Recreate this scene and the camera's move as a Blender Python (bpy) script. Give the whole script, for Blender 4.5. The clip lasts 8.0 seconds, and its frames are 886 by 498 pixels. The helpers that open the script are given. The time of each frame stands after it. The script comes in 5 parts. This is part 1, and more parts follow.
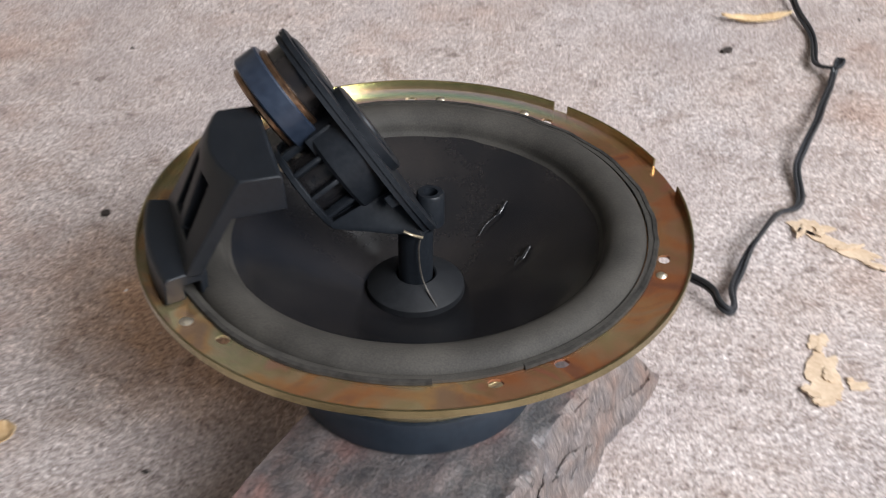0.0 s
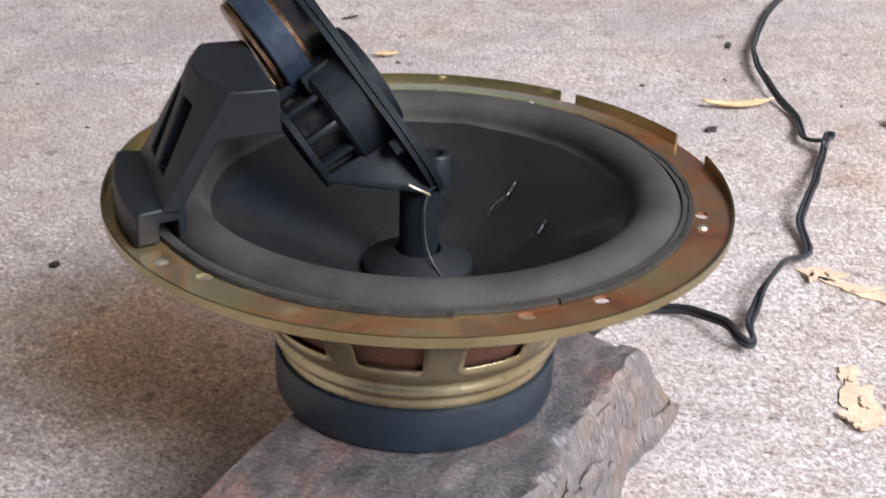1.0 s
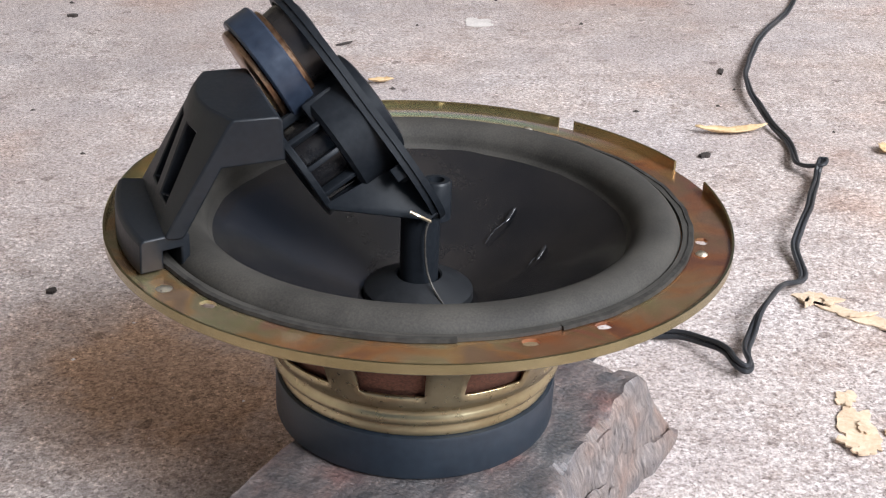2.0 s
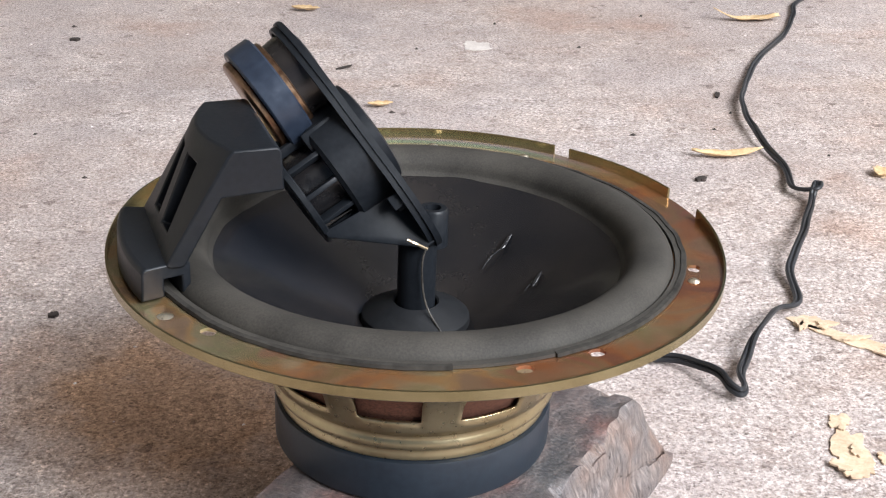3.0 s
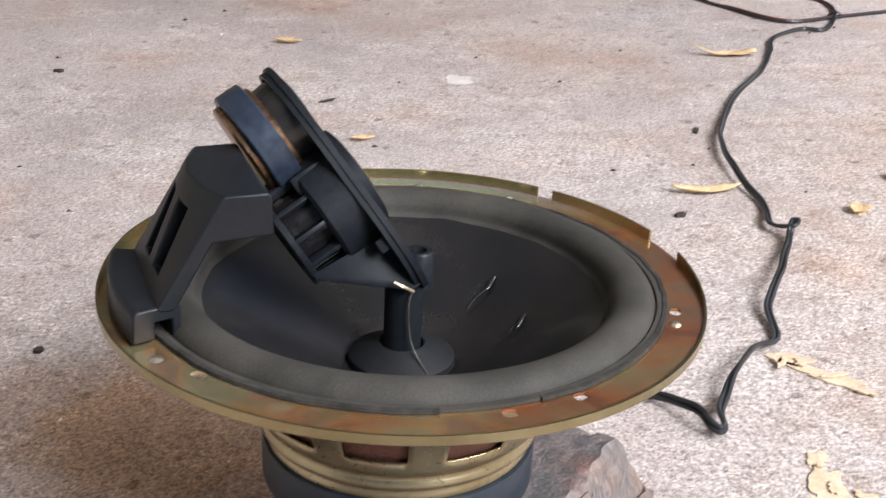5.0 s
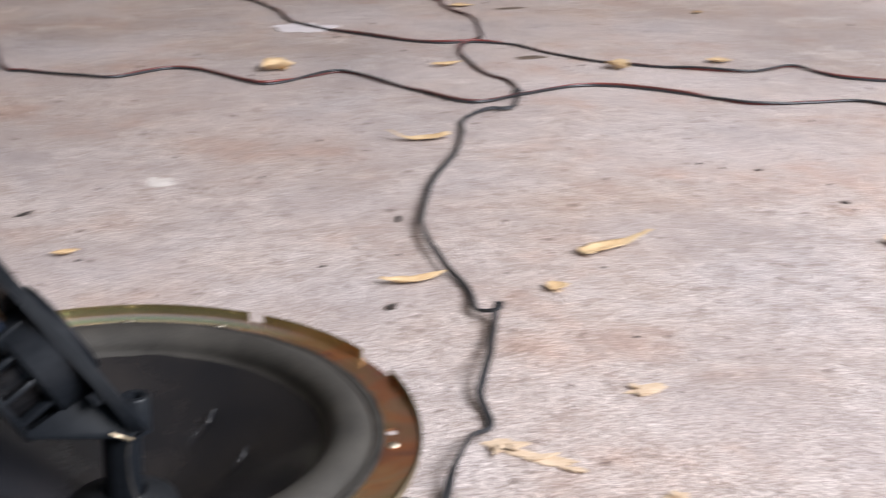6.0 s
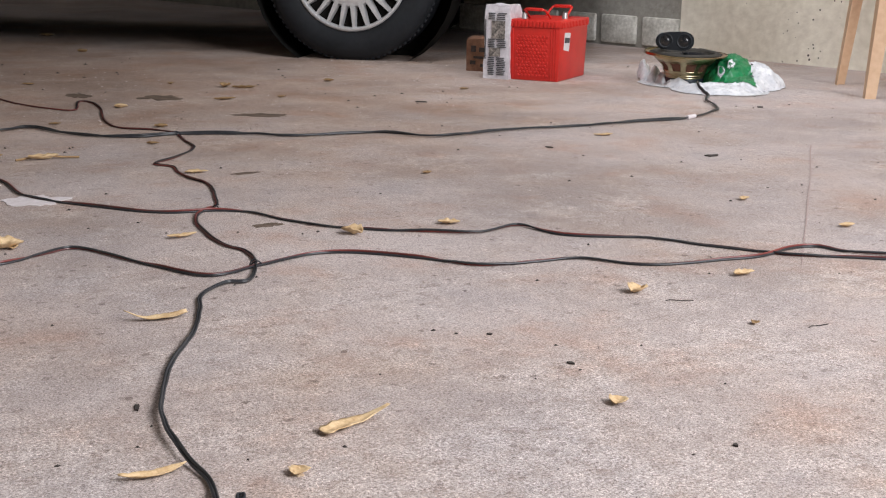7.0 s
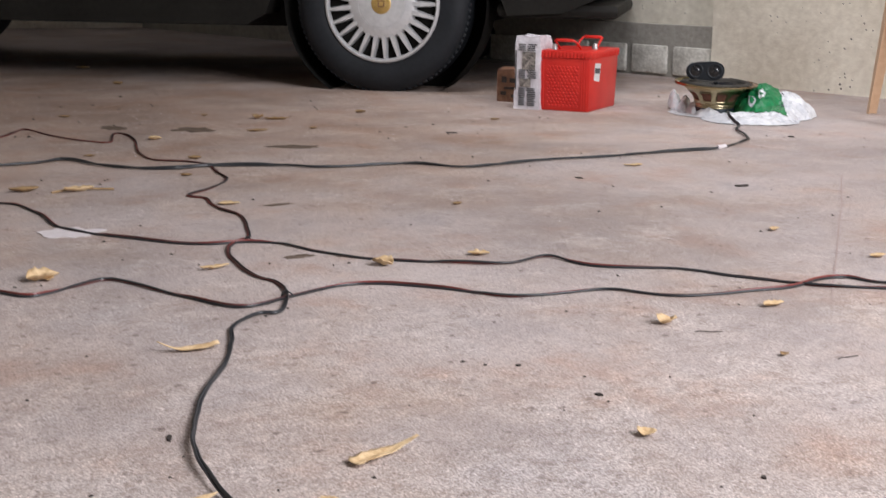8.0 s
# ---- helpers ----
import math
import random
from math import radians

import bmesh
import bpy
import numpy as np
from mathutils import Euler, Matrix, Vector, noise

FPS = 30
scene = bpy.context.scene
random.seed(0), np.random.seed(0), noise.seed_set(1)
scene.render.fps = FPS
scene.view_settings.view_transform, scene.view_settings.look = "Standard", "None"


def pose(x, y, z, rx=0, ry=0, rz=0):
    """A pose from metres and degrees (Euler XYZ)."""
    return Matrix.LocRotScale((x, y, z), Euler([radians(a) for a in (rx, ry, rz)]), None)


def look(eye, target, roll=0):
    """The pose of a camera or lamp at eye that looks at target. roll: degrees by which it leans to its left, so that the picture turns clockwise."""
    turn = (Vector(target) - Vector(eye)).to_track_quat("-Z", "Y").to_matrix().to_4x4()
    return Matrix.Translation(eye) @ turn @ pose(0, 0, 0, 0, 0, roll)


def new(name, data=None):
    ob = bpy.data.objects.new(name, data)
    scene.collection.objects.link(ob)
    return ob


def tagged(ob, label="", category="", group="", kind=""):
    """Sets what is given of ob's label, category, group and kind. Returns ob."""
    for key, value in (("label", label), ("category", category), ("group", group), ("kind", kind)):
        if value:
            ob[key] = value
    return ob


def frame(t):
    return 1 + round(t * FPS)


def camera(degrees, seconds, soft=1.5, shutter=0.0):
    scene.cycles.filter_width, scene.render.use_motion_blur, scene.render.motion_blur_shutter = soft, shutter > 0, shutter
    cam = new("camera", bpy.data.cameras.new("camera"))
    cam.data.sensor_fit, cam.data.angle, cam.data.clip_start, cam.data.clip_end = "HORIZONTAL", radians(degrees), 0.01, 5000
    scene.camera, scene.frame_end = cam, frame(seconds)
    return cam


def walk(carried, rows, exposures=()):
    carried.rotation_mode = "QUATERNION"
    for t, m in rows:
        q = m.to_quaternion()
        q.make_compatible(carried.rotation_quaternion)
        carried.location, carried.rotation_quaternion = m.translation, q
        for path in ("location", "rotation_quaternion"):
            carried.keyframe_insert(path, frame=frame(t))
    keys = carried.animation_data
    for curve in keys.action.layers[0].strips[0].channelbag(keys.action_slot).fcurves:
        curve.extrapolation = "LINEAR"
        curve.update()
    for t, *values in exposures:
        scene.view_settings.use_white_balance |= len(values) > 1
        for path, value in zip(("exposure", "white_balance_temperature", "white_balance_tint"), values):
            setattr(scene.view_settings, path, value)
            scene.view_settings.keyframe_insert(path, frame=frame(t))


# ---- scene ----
cam = camera(38.0, 8.0, soft=1.15, shutter=0.5)
PATH = [
    (0, (0.0325, -0.0683, 0.4547), (-0.0485, 1.54, -0.7314), -1.9),
    (0.2, (0.026, -0.0481, 0.3953), (-0.0376, 1.6451, -0.6673), -0.9),
    (0.3, (0.0175, -0.0414, 0.3775), (-0.031, 1.6781, -0.6427), -0.3),
    (0.5, (0.0056, -0.0402, 0.3504), (-0.0225, 1.6437, -0.7282), 0.6),
    (0.7, (0.0092, -0.0547, 0.3391), (0.0903, 1.6723, -0.6663), 2.1),
    (1, (0.001, -0.07, 0.329), (0.025, 1.728, -0.548), -0.1),
    (1.5, (-0.004, -0.07, 0.329), (0.037, 1.74, -0.522), 0.1),
    (3, (-0.002, -0.077, 0.337), (0.038, 1.748, -0.48), 0.0),
    (3.5, (-0.004, -0.079, 0.338), (0.042, 1.748, -0.474), 0.2),
    (4, (-0.005, -0.08, 0.338), (0.039, 1.746, -0.476), 0.1),
    (4.2, (-0.006, -0.08, 0.338), (0.035, 1.745, -0.479), 0.2),
    (5.3, (-0.004, -0.082, 0.349), (0.123, 1.766, -0.405), 1.3),
    (5.5, (-0.0022, -0.0819, 0.3498), (0.2317, 1.7652, -0.3806), 0.7),
    (5.7, (-0.002, -0.083, 0.359), (0.316, 1.768, -0.343), 0.5),
    (6, (-0.004, -0.085, 0.376), (0.508, 1.719, -0.304), 0.7),
    (6.3, (0.001, -0.080, 0.386), (0.704, 1.683, -0.286), 1.0),
    (6.5, (-0.001, -0.094, 0.406), (0.748, 1.669, -0.167), 0.7),
    (7, (0.001, -0.099, 0.417), (0.895, 1.628, -0.052), 1.1),
    (7.5, (0.0, -0.105, 0.416), (0.887, 1.626, -0.049), 1.3),
    (8, (-0.001, -0.11, 0.423), (0.852, 1.648, -0.003), 0.7),
]
walk(cam, [(t, look(eye, target, roll)) for t, eye, target, roll in PATH],
     [(0.0, -0.08, 6350, 10), (0.5, 0.04, 6250, 10), (1.0, 0.2, 6150, 10), (1.7, 0.2, 6150, 10), (2.8, 0.27, 6350, 10), (4.2, 0.29, 6350, 10), (5.5, 0.17, 6350, 11),
      (6.0, -0.02, 6350, 13), (6.5, -0.20, 6500, 14), (7.0, -0.36, 6500, 12), (8.0, -0.34, 6500, 14)])

# ---- light ----
world = bpy.data.worlds.new("sky")
scene.world = world
world.use_nodes = True
wn = world.node_tree.nodes
sky = wn.new("ShaderNodeTexSky")
sky.sky_type = "NISHITA"
sky.sun_disc = False
sky.sun_elevation = radians(50)
sky.sun_rotation = radians(70)
wn["Background"].inputs["Strength"].default_value = 0.04
world.node_tree.links.new(sky.outputs["Color"], wn["Background"].inputs["Color"])


def area(name, where, target, sx, sy, watts, color):
    data = bpy.data.lights.new(name, "AREA")
    data.shape, data.size, data.size_y, data.energy, data.color = "RECTANGLE", sx, sy, watts, color
    ob = new(name, data)
    ob.matrix_world = look(where, target)
    return ob


# the open strip of sky between the added roof's edge and the boundary wall, and the open front of the carport
area("sky_strip", (2.2, 0.5, 2.6), (0.1, 0.5, 0), 1.2, 2.6, 60, (0.955, 0.975, 1.0))
area("open_front", (2.15, -1.6, 2.1), (0.2, 0.8, 0), 1.9, 1.5, 260, (0.955, 0.975, 1.0))


# unseen extra lamp, narrowed to brighten the far wall and spare the floor
area("wall_fill", (1.95, 3.0, 2.6), (3.3, 3.5, 0.8), 1.0, 2.2, 34, (0.97, 0.985, 1.0)).data.spread = radians(120)


# ---- materials ----
def mat(name, a, b, rough=0.5, metal=0.0, coarse=8.0, fine=120.0, mix=0.5, bump=0.15, bscale=600.0, depth=0.0006, spec=0.5, vary=0.1):
    """Two colours mixed by noise at two scales, with fine relief."""
    m = bpy.data.materials.new(name)
    m.use_nodes = True
    t = m.node_tree
    n, l = t.nodes, t.links
    p = n["Principled BSDF"]
    co = n.new("ShaderNodeTexCoord")

    def tex(scale, detail):
        x = n.new("ShaderNodeTexNoise")
        x.inputs["Scale"].default_value, x.inputs["Detail"].default_value = scale, detail
        l.new(co.outputs["Object"], x.inputs["Vector"])
        return x

    n1, n2, n3 = tex(coarse, 4), tex(fine, 5), tex(bscale, 4)
    add = n.new("ShaderNodeMath")
    add.operation = "MULTIPLY_ADD"
    add.inputs[1].default_value = mix
    l.new(n1.outputs["Fac"], add.inputs[0])
    mul = n.new("ShaderNodeMath")
    mul.operation = "MULTIPLY"
    mul.inputs[1].default_value = 1 - mix
    l.new(n2.outputs["Fac"], mul.inputs[0])
    l.new(mul.outputs[0], add.inputs[2])
    ramp = n.new("ShaderNodeValToRGB")
    ramp.color_ramp.elements[0].position, ramp.color_ramp.elements[1].position = 0.36, 0.64
    ramp.color_ramp.elements[0].color, ramp.color_ramp.elements[1].color = (*a, 1), (*b, 1)
    l.new(add.outputs[0], ramp.inputs[0])
    l.new(ramp.outputs[0], p.inputs["Base Color"])
    rr = n.new("ShaderNodeMapRange")
    rr.inputs["To Min"].default_value, rr.inputs["To Max"].default_value = max(0.02, rough - vary), min(1, rough + vary)
    l.new(n2.outputs["Fac"], rr.inputs["Value"])
    l.new(rr.outputs[0], p.inputs["Roughness"])
    p.inputs["Metallic"].default_value = metal
    p.inputs["Specular IOR Level"].default_value = spec
    if bump:
        bp = n.new("ShaderNodeBump")
        bp.inputs["Strength"].default_value, bp.inputs["Distance"].default_value = bump, depth
        l.new(n3.outputs["Fac"], bp.inputs["Height"])
        l.new(bp.outputs[0], p.inputs["Normal"])
    return m


def concrete_material():
    m = bpy.data.materials.new("worn_concrete")
    m.use_nodes = True
    t = m.node_tree
    n, l = t.nodes, t.links
    p = n["Principled BSDF"]
    co = n.new("ShaderNodeTexCoord")

    def noise_tex(scale, detail, rough=0.6):
        x = n.new("ShaderNodeTexNoise")
        x.inputs["Scale"].default_value, x.inputs["Detail"].default_value, x.inputs["Roughness"].default_value = scale, detail, rough
        l.new(co.outputs["Object"], x.inputs["Vector"])
        return x

    def ramp(src, *stops):
        r = n.new("ShaderNodeValToRGB")
        e = r.color_ramp.elements
        while len(e) < len(stops):
            e.new(0.5)
        for k, (pos, c) in zip(e, stops):
            k.position, k.color = pos, (*c, 1)
        l.new(src, r.inputs[0])
        return r.outputs[0]

    def blend(kind, fac, a, b):
        x = n.new("ShaderNodeMix")
        x.data_type, x.blend_type = "RGBA", kind
        if isinstance(fac, float):
            x.inputs["Factor"].default_value = fac
        else:
            l.new(fac, x.inputs["Factor"])
        l.new(a, x.inputs["A"])
        l.new(b, x.inputs["B"])
        return x.outputs["Result"]

    # a grey cement film, worn through in patches to pinkish white grit
    film = ramp(noise_tex(2.1, 6, 0.6).outputs["Fac"], (0.34, (0.305, 0.255, 0.238)), (0.5, (0.392, 0.334, 0.317)), (0.64, (0.475, 0.412, 0.396)))
    film = blend("MULTIPLY", 0.7, film, ramp(noise_tex(430, 5, 0.88).outputs["Fac"], (0.38, (0.28, 0.25, 0.25)), (0.46, (0.95, 0.95, 0.95)), (0.58, (1.52, 1.51, 1.50))))
    grit = ramp(noise_tex(290, 6, 0.92).outputs["Fac"], (0.36, (0.09, 0.066, 0.06)), (0.45, (0.38, 0.318, 0.295)), (0.54, (0.58, 0.51, 0.485)), (0.62, (0.92, 0.86, 0.83)))
    grit = blend("MULTIPLY", 1.0, grit, ramp(noise_tex(38, 6, 0.75).outputs["Fac"], (0.34, (0.70, 0.64, 0.60)), (0.5, (1, 1, 1)), (0.66, (1.16, 1.16, 1.16))))
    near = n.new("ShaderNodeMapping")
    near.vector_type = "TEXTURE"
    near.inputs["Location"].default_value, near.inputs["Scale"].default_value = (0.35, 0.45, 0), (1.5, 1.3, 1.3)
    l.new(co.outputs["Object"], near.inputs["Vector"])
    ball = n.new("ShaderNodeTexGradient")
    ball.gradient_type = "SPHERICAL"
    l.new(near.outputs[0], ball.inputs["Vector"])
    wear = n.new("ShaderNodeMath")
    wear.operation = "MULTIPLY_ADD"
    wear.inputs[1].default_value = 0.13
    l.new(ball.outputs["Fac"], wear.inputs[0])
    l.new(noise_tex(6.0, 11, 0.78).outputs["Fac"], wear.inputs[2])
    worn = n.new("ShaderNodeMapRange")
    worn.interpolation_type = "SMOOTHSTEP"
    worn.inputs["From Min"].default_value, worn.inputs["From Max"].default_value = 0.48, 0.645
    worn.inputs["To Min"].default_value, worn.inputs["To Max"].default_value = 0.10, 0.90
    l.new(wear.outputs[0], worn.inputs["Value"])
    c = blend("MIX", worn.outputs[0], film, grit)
    # dark grains and small pits
    v = n.new("ShaderNodeTexVoronoi")
    v.inputs["Scale"].default_value = 150
    l.new(co.outputs["Object"], v.inputs["Vector"])
    c = blend("MULTIPLY", 0.8, c, ramp(v.outputs["Color"], (0.03, (0.42, 0.38, 0.36)), (0.14, (1, 1, 1))))
    pv = n.new("ShaderNodeTexVoronoi")
    pv.inputs["Scale"].default_value = 48
    l.new(co.outputs["Object"], pv.inputs["Vector"])
    c = blend("MULTIPLY", 0.6, c, ramp(pv.outputs["Distance"], (0.05, (0.32, 0.28, 0.26)), (0.10, (1, 1, 1))))
    # single grains of sand in the worn skin, each of its own tone, and fewer black ones
    gv = n.new("ShaderNodeTexVoronoi")
    gv.inputs["Scale"].default_value = 780
    l.new(co.outputs["Object"], gv.inputs["Vector"])
    bw = n.new("ShaderNodeSeparateColor")
    l.new(gv.outputs["Color"], bw.inputs[0])
    c = blend("MULTIPLY", 0.85, c, ramp(bw.outputs[0], (0.0, (0.40, 0.37, 0.36)), (0.10, (0.72, 0.69, 0.68)), (0.5, (1.0, 1.0, 1.0)), (0.85, (1.18, 1.17, 1.16)), (1.0, (1.42, 1.42, 1.42))))
    # brown and grey stains
    c = blend("MULTIPLY", 0.9, c, ramp(noise_tex(4.5, 7, 0.65).outputs["Fac"], (0.34, (0.90, 0.92, 0.95)), (0.47, (1, 1, 1)), (0.54, (1, 0.985, 0.97)), (0.66, (0.97, 0.84, 0.76))))
    c = blend("MULTIPLY", 0.8, c, ramp(noise_tex(1.1, 4, 0.55).outputs["Fac"], (0.50, (1, 1, 1)), (0.66, (0.82, 0.76, 0.71))))
    # the loudspeaker's brownish shade beside the stone, painted into the floor colour
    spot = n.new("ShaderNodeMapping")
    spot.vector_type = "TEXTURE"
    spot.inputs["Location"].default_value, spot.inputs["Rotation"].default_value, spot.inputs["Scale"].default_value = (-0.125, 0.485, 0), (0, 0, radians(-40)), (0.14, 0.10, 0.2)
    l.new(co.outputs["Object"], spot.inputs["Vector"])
    shade_fade = n.new("ShaderNodeTexGradient")
    shade_fade.gradient_type = "SPHERICAL"
    l.new(spot.outputs[0], shade_fade.inputs["Vector"])
    shade_tint = n.new("ShaderNodeMath")
    shade_tint.operation = "MULTIPLY"
    l.new(shade_fade.outputs["Fac"], shade_tint.inputs[0])
    l.new(noise_tex(24, 6, 0.7).outputs["Fac"], shade_tint.inputs[1])
    c = blend("MULTIPLY", 1.0, c, ramp(shade_tint.outputs[0], (0.04, (1, 1, 1)), (0.32, (0.82, 0.60, 0.42))))
    # browner and darker towards where the car stands, broken up by noise
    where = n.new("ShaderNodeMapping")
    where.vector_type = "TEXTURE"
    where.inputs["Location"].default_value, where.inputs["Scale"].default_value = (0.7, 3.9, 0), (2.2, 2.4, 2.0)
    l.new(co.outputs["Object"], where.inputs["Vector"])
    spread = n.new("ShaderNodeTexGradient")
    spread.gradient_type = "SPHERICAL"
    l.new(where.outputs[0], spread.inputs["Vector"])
    browned = n.new("ShaderNodeMath")
    browned.operation = "MULTIPLY_ADD"
    browned.inputs[1].default_value = 0.55
    l.new(spread.outputs["Fac"], browned.inputs[0])
    l.new(noise_tex(3.1, 7, 0.62).outputs["Fac"], browned.inputs[2])
    c = blend("MULTIPLY", 1.0, c, ramp(browned.outputs[0], (0.55, (1, 1, 1)), (0.74, (0.99, 0.93, 0.86)), (0.95, (0.88, 0.77, 0.67))))
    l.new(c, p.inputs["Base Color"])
    p.inputs["Roughness"].default_value = 0.78
    p.inputs["Specular IOR Level"].default_value = 0.35
    b1 = n.new("ShaderNodeBump")
    b1.inputs["Strength"].default_value, b1.inputs["Distance"].default_value = 0.75, 0.0016
    l.new(noise_tex(330, 6, 0.7).outputs["Fac"], b1.inputs["Height"])
    b2 = n.new("ShaderNodeBump")
    b2.inputs["Strength"].default_value, b2.inputs["Distance"].default_value = 0.35, 0.006
    l.new(noise_tex(22, 4).outputs["Fac"], b2.inputs["Height"])
    l.new(b1.outputs[0], b2.inputs["Normal"])
    l.new(b2.outputs[0], p.inputs["Normal"])
    return m


def stone_material():
    """Grey-purple weathered top with red and pale flecks; the broken sides show tan fibres and thin dark cracks."""
    m = mat("purple_grey_stone", (0.072, 0.062, 0.061), (0.175, 0.146, 0.141), 0.45, 0, 30, 700, 0.40, 0.6, 500, 0.0012)
    n, l = m.node_tree.nodes, m.node_tree.links
    co, p = n["Texture Coordinate"], n["Principled BSDF"]

    def ramp(src, *stops):
        r = n.new("ShaderNodeValToRGB")
        e = r.color_ramp.elements
        while len(e) < len(stops):
            e.new(0.5)
        for k, (pos, c) in zip(e, stops):
            k.position, k.color = pos, (*c, 1)
        l.new(src, r.inputs[0])
        return r.outputs[0]

    def blend(kind, fac, a, b):
        x = n.new("ShaderNodeMix")
        x.data_type, x.blend_type = "RGBA", kind
        if isinstance(fac, float):
            x.inputs["Factor"].default_value = fac
        else:
            l.new(fac, x.inputs["Factor"])
        l.new(a, x.inputs["A"])
        l.new(b, x.inputs["B"])
        return x.outputs["Result"]

    def streaks(scale, distortion):
        mp = n.new("ShaderNodeMapping")
        mp.inputs["Scale"].default_value, mp.inputs["Rotation"].default_value = scale, (0, 0, radians(20))
        l.new(co.outputs["Object"], mp.inputs["Vector"])
        x = n.new("ShaderNodeTexNoise")
        x.inputs["Scale"].default_value, x.inputs["Detail"].default_value, x.inputs["Distortion"].default_value = 1.0, 8, distortion
        l.new(mp.outputs[0], x.inputs["Vector"])
        return x.outputs["Fac"]

    patch = n.new("ShaderNodeTexNoise")
    patch.inputs["Scale"].default_value, patch.inputs["Detail"].default_value = 34, 6
    l.new(co.outputs["Object"], patch.inputs["Vector"])
    top = blend("MULTIPLY", 0.9, n["Color Ramp"].outputs[0], ramp(patch.outputs["Fac"], (0.36, (0.80, 0.92, 0.96)), (0.52, (1, 0.97, 0.97)), (0.62, (1.25, 0.92, 0.86)), (0.70, (1.55, 0.95, 0.88))))
    top = blend("MULTIPLY", 0.9, top, ramp(streaks((150, 60, 90), 1.0), (0.34, (0.70, 0.72, 0.76)), (0.5, (1, 1, 1)), (0.68, (1.5, 1.42, 1.38))))
    fibre = streaks((95, 430, 95), 1.6)
    side = ramp(fibre, (0.30, (0.075, 0.063, 0.060)), (0.42, (0.135, 0.111, 0.102)), (0.55, (0.172, 0.141, 0.130)), (0.70, (0.25, 0.208, 0.190)))
    side = blend("MULTIPLY", 0.8, side, ramp(patch.outputs["Fac"], (0.38, (0.72, 0.80, 0.90)), (0.5, (1, 1, 1)), (0.66, (1.12, 0.90, 0.80))))
    crack = streaks((26, 120, 26), 2.2)
    side = blend("MULTIPLY", 0.9, side, ramp(crack, (0.492, (1, 1, 1)), (0.500, (0.16, 0.13, 0.12)), (0.508, (1, 1, 1))))
    geo = n.new("ShaderNodeNewGeometry")
    sep = n.new("ShaderNodeSeparateXYZ")
    l.new(geo.outputs["True Normal"], sep.inputs[0])
    flat = n.new("ShaderNodeMapRange")
    flat.inputs["From Min"].default_value, flat.inputs["From Max"].default_value = 0.86, 0.96
    l.new(sep.outputs["Z"], flat.inputs["Value"])
    l.new(blend("MIX", flat.outputs[0], side, top), p.inputs["Base Color"])
    b2 = n.new("ShaderNodeBump")
    b2.inputs["Strength"].default_value, b2.inputs["Distance"].default_value = 0.6, 0.0016
    l.new(fibre, b2.inputs["Height"])
    l.new(n["Bump"].outputs[0], b2.inputs["Normal"])
    l.new(b2.outputs[0], p.inputs["Normal"])
    return m


def specked_plaster():
    """Cream plaster with grey weathering and black mould specks."""
    m = mat("dirty_plaster", (0.60, 0.545, 0.45), (0.86, 0.81, 0.70), 0.85, 0, 2.5, 30, 0.6, 0.4, 60, 0.004)
    n, l = m.node_tree.nodes, m.node_tree.links
    v = n.new("ShaderNodeTexVoronoi")
    v.inputs["Scale"].default_value = 38
    l.new(n["Texture Coordinate"].outputs["Object"], v.inputs["Vector"])
    w = n.new("ShaderNodeTexNoise")
    w.inputs["Scale"].default_value = 5
    l.new(n["Texture Coordinate"].outputs["Object"], w.inputs["Vector"])
    size = n.new("ShaderNodeMapRange")
    size.inputs["From Min"].default_value, size.inputs["From Max"].default_value = 0.45, 0.75
    size.inputs["To Min"].default_value, size.inputs["To Max"].default_value = 0.0, 0.20
    l.new(w.outputs["Fac"], size.inputs["Value"])
    less = n.new("ShaderNodeMath")
    less.operation = "LESS_THAN"
    l.new(v.outputs["Distance"], less.inputs[0])
    l.new(size.outputs[0], less.inputs[1])
    mx = n.new("ShaderNodeMix")
    mx.data_type = "RGBA"
    mx.inputs["B"].default_value = (0.10, 0.09, 0.075, 1)
    l.new(less.outputs[0], mx.inputs["Factor"])
    l.new(n["Color Ramp"].outputs[0], mx.inputs["A"])
    l.new(mx.outputs["Result"], n["Principled BSDF"].inputs["Base Color"])
    return m


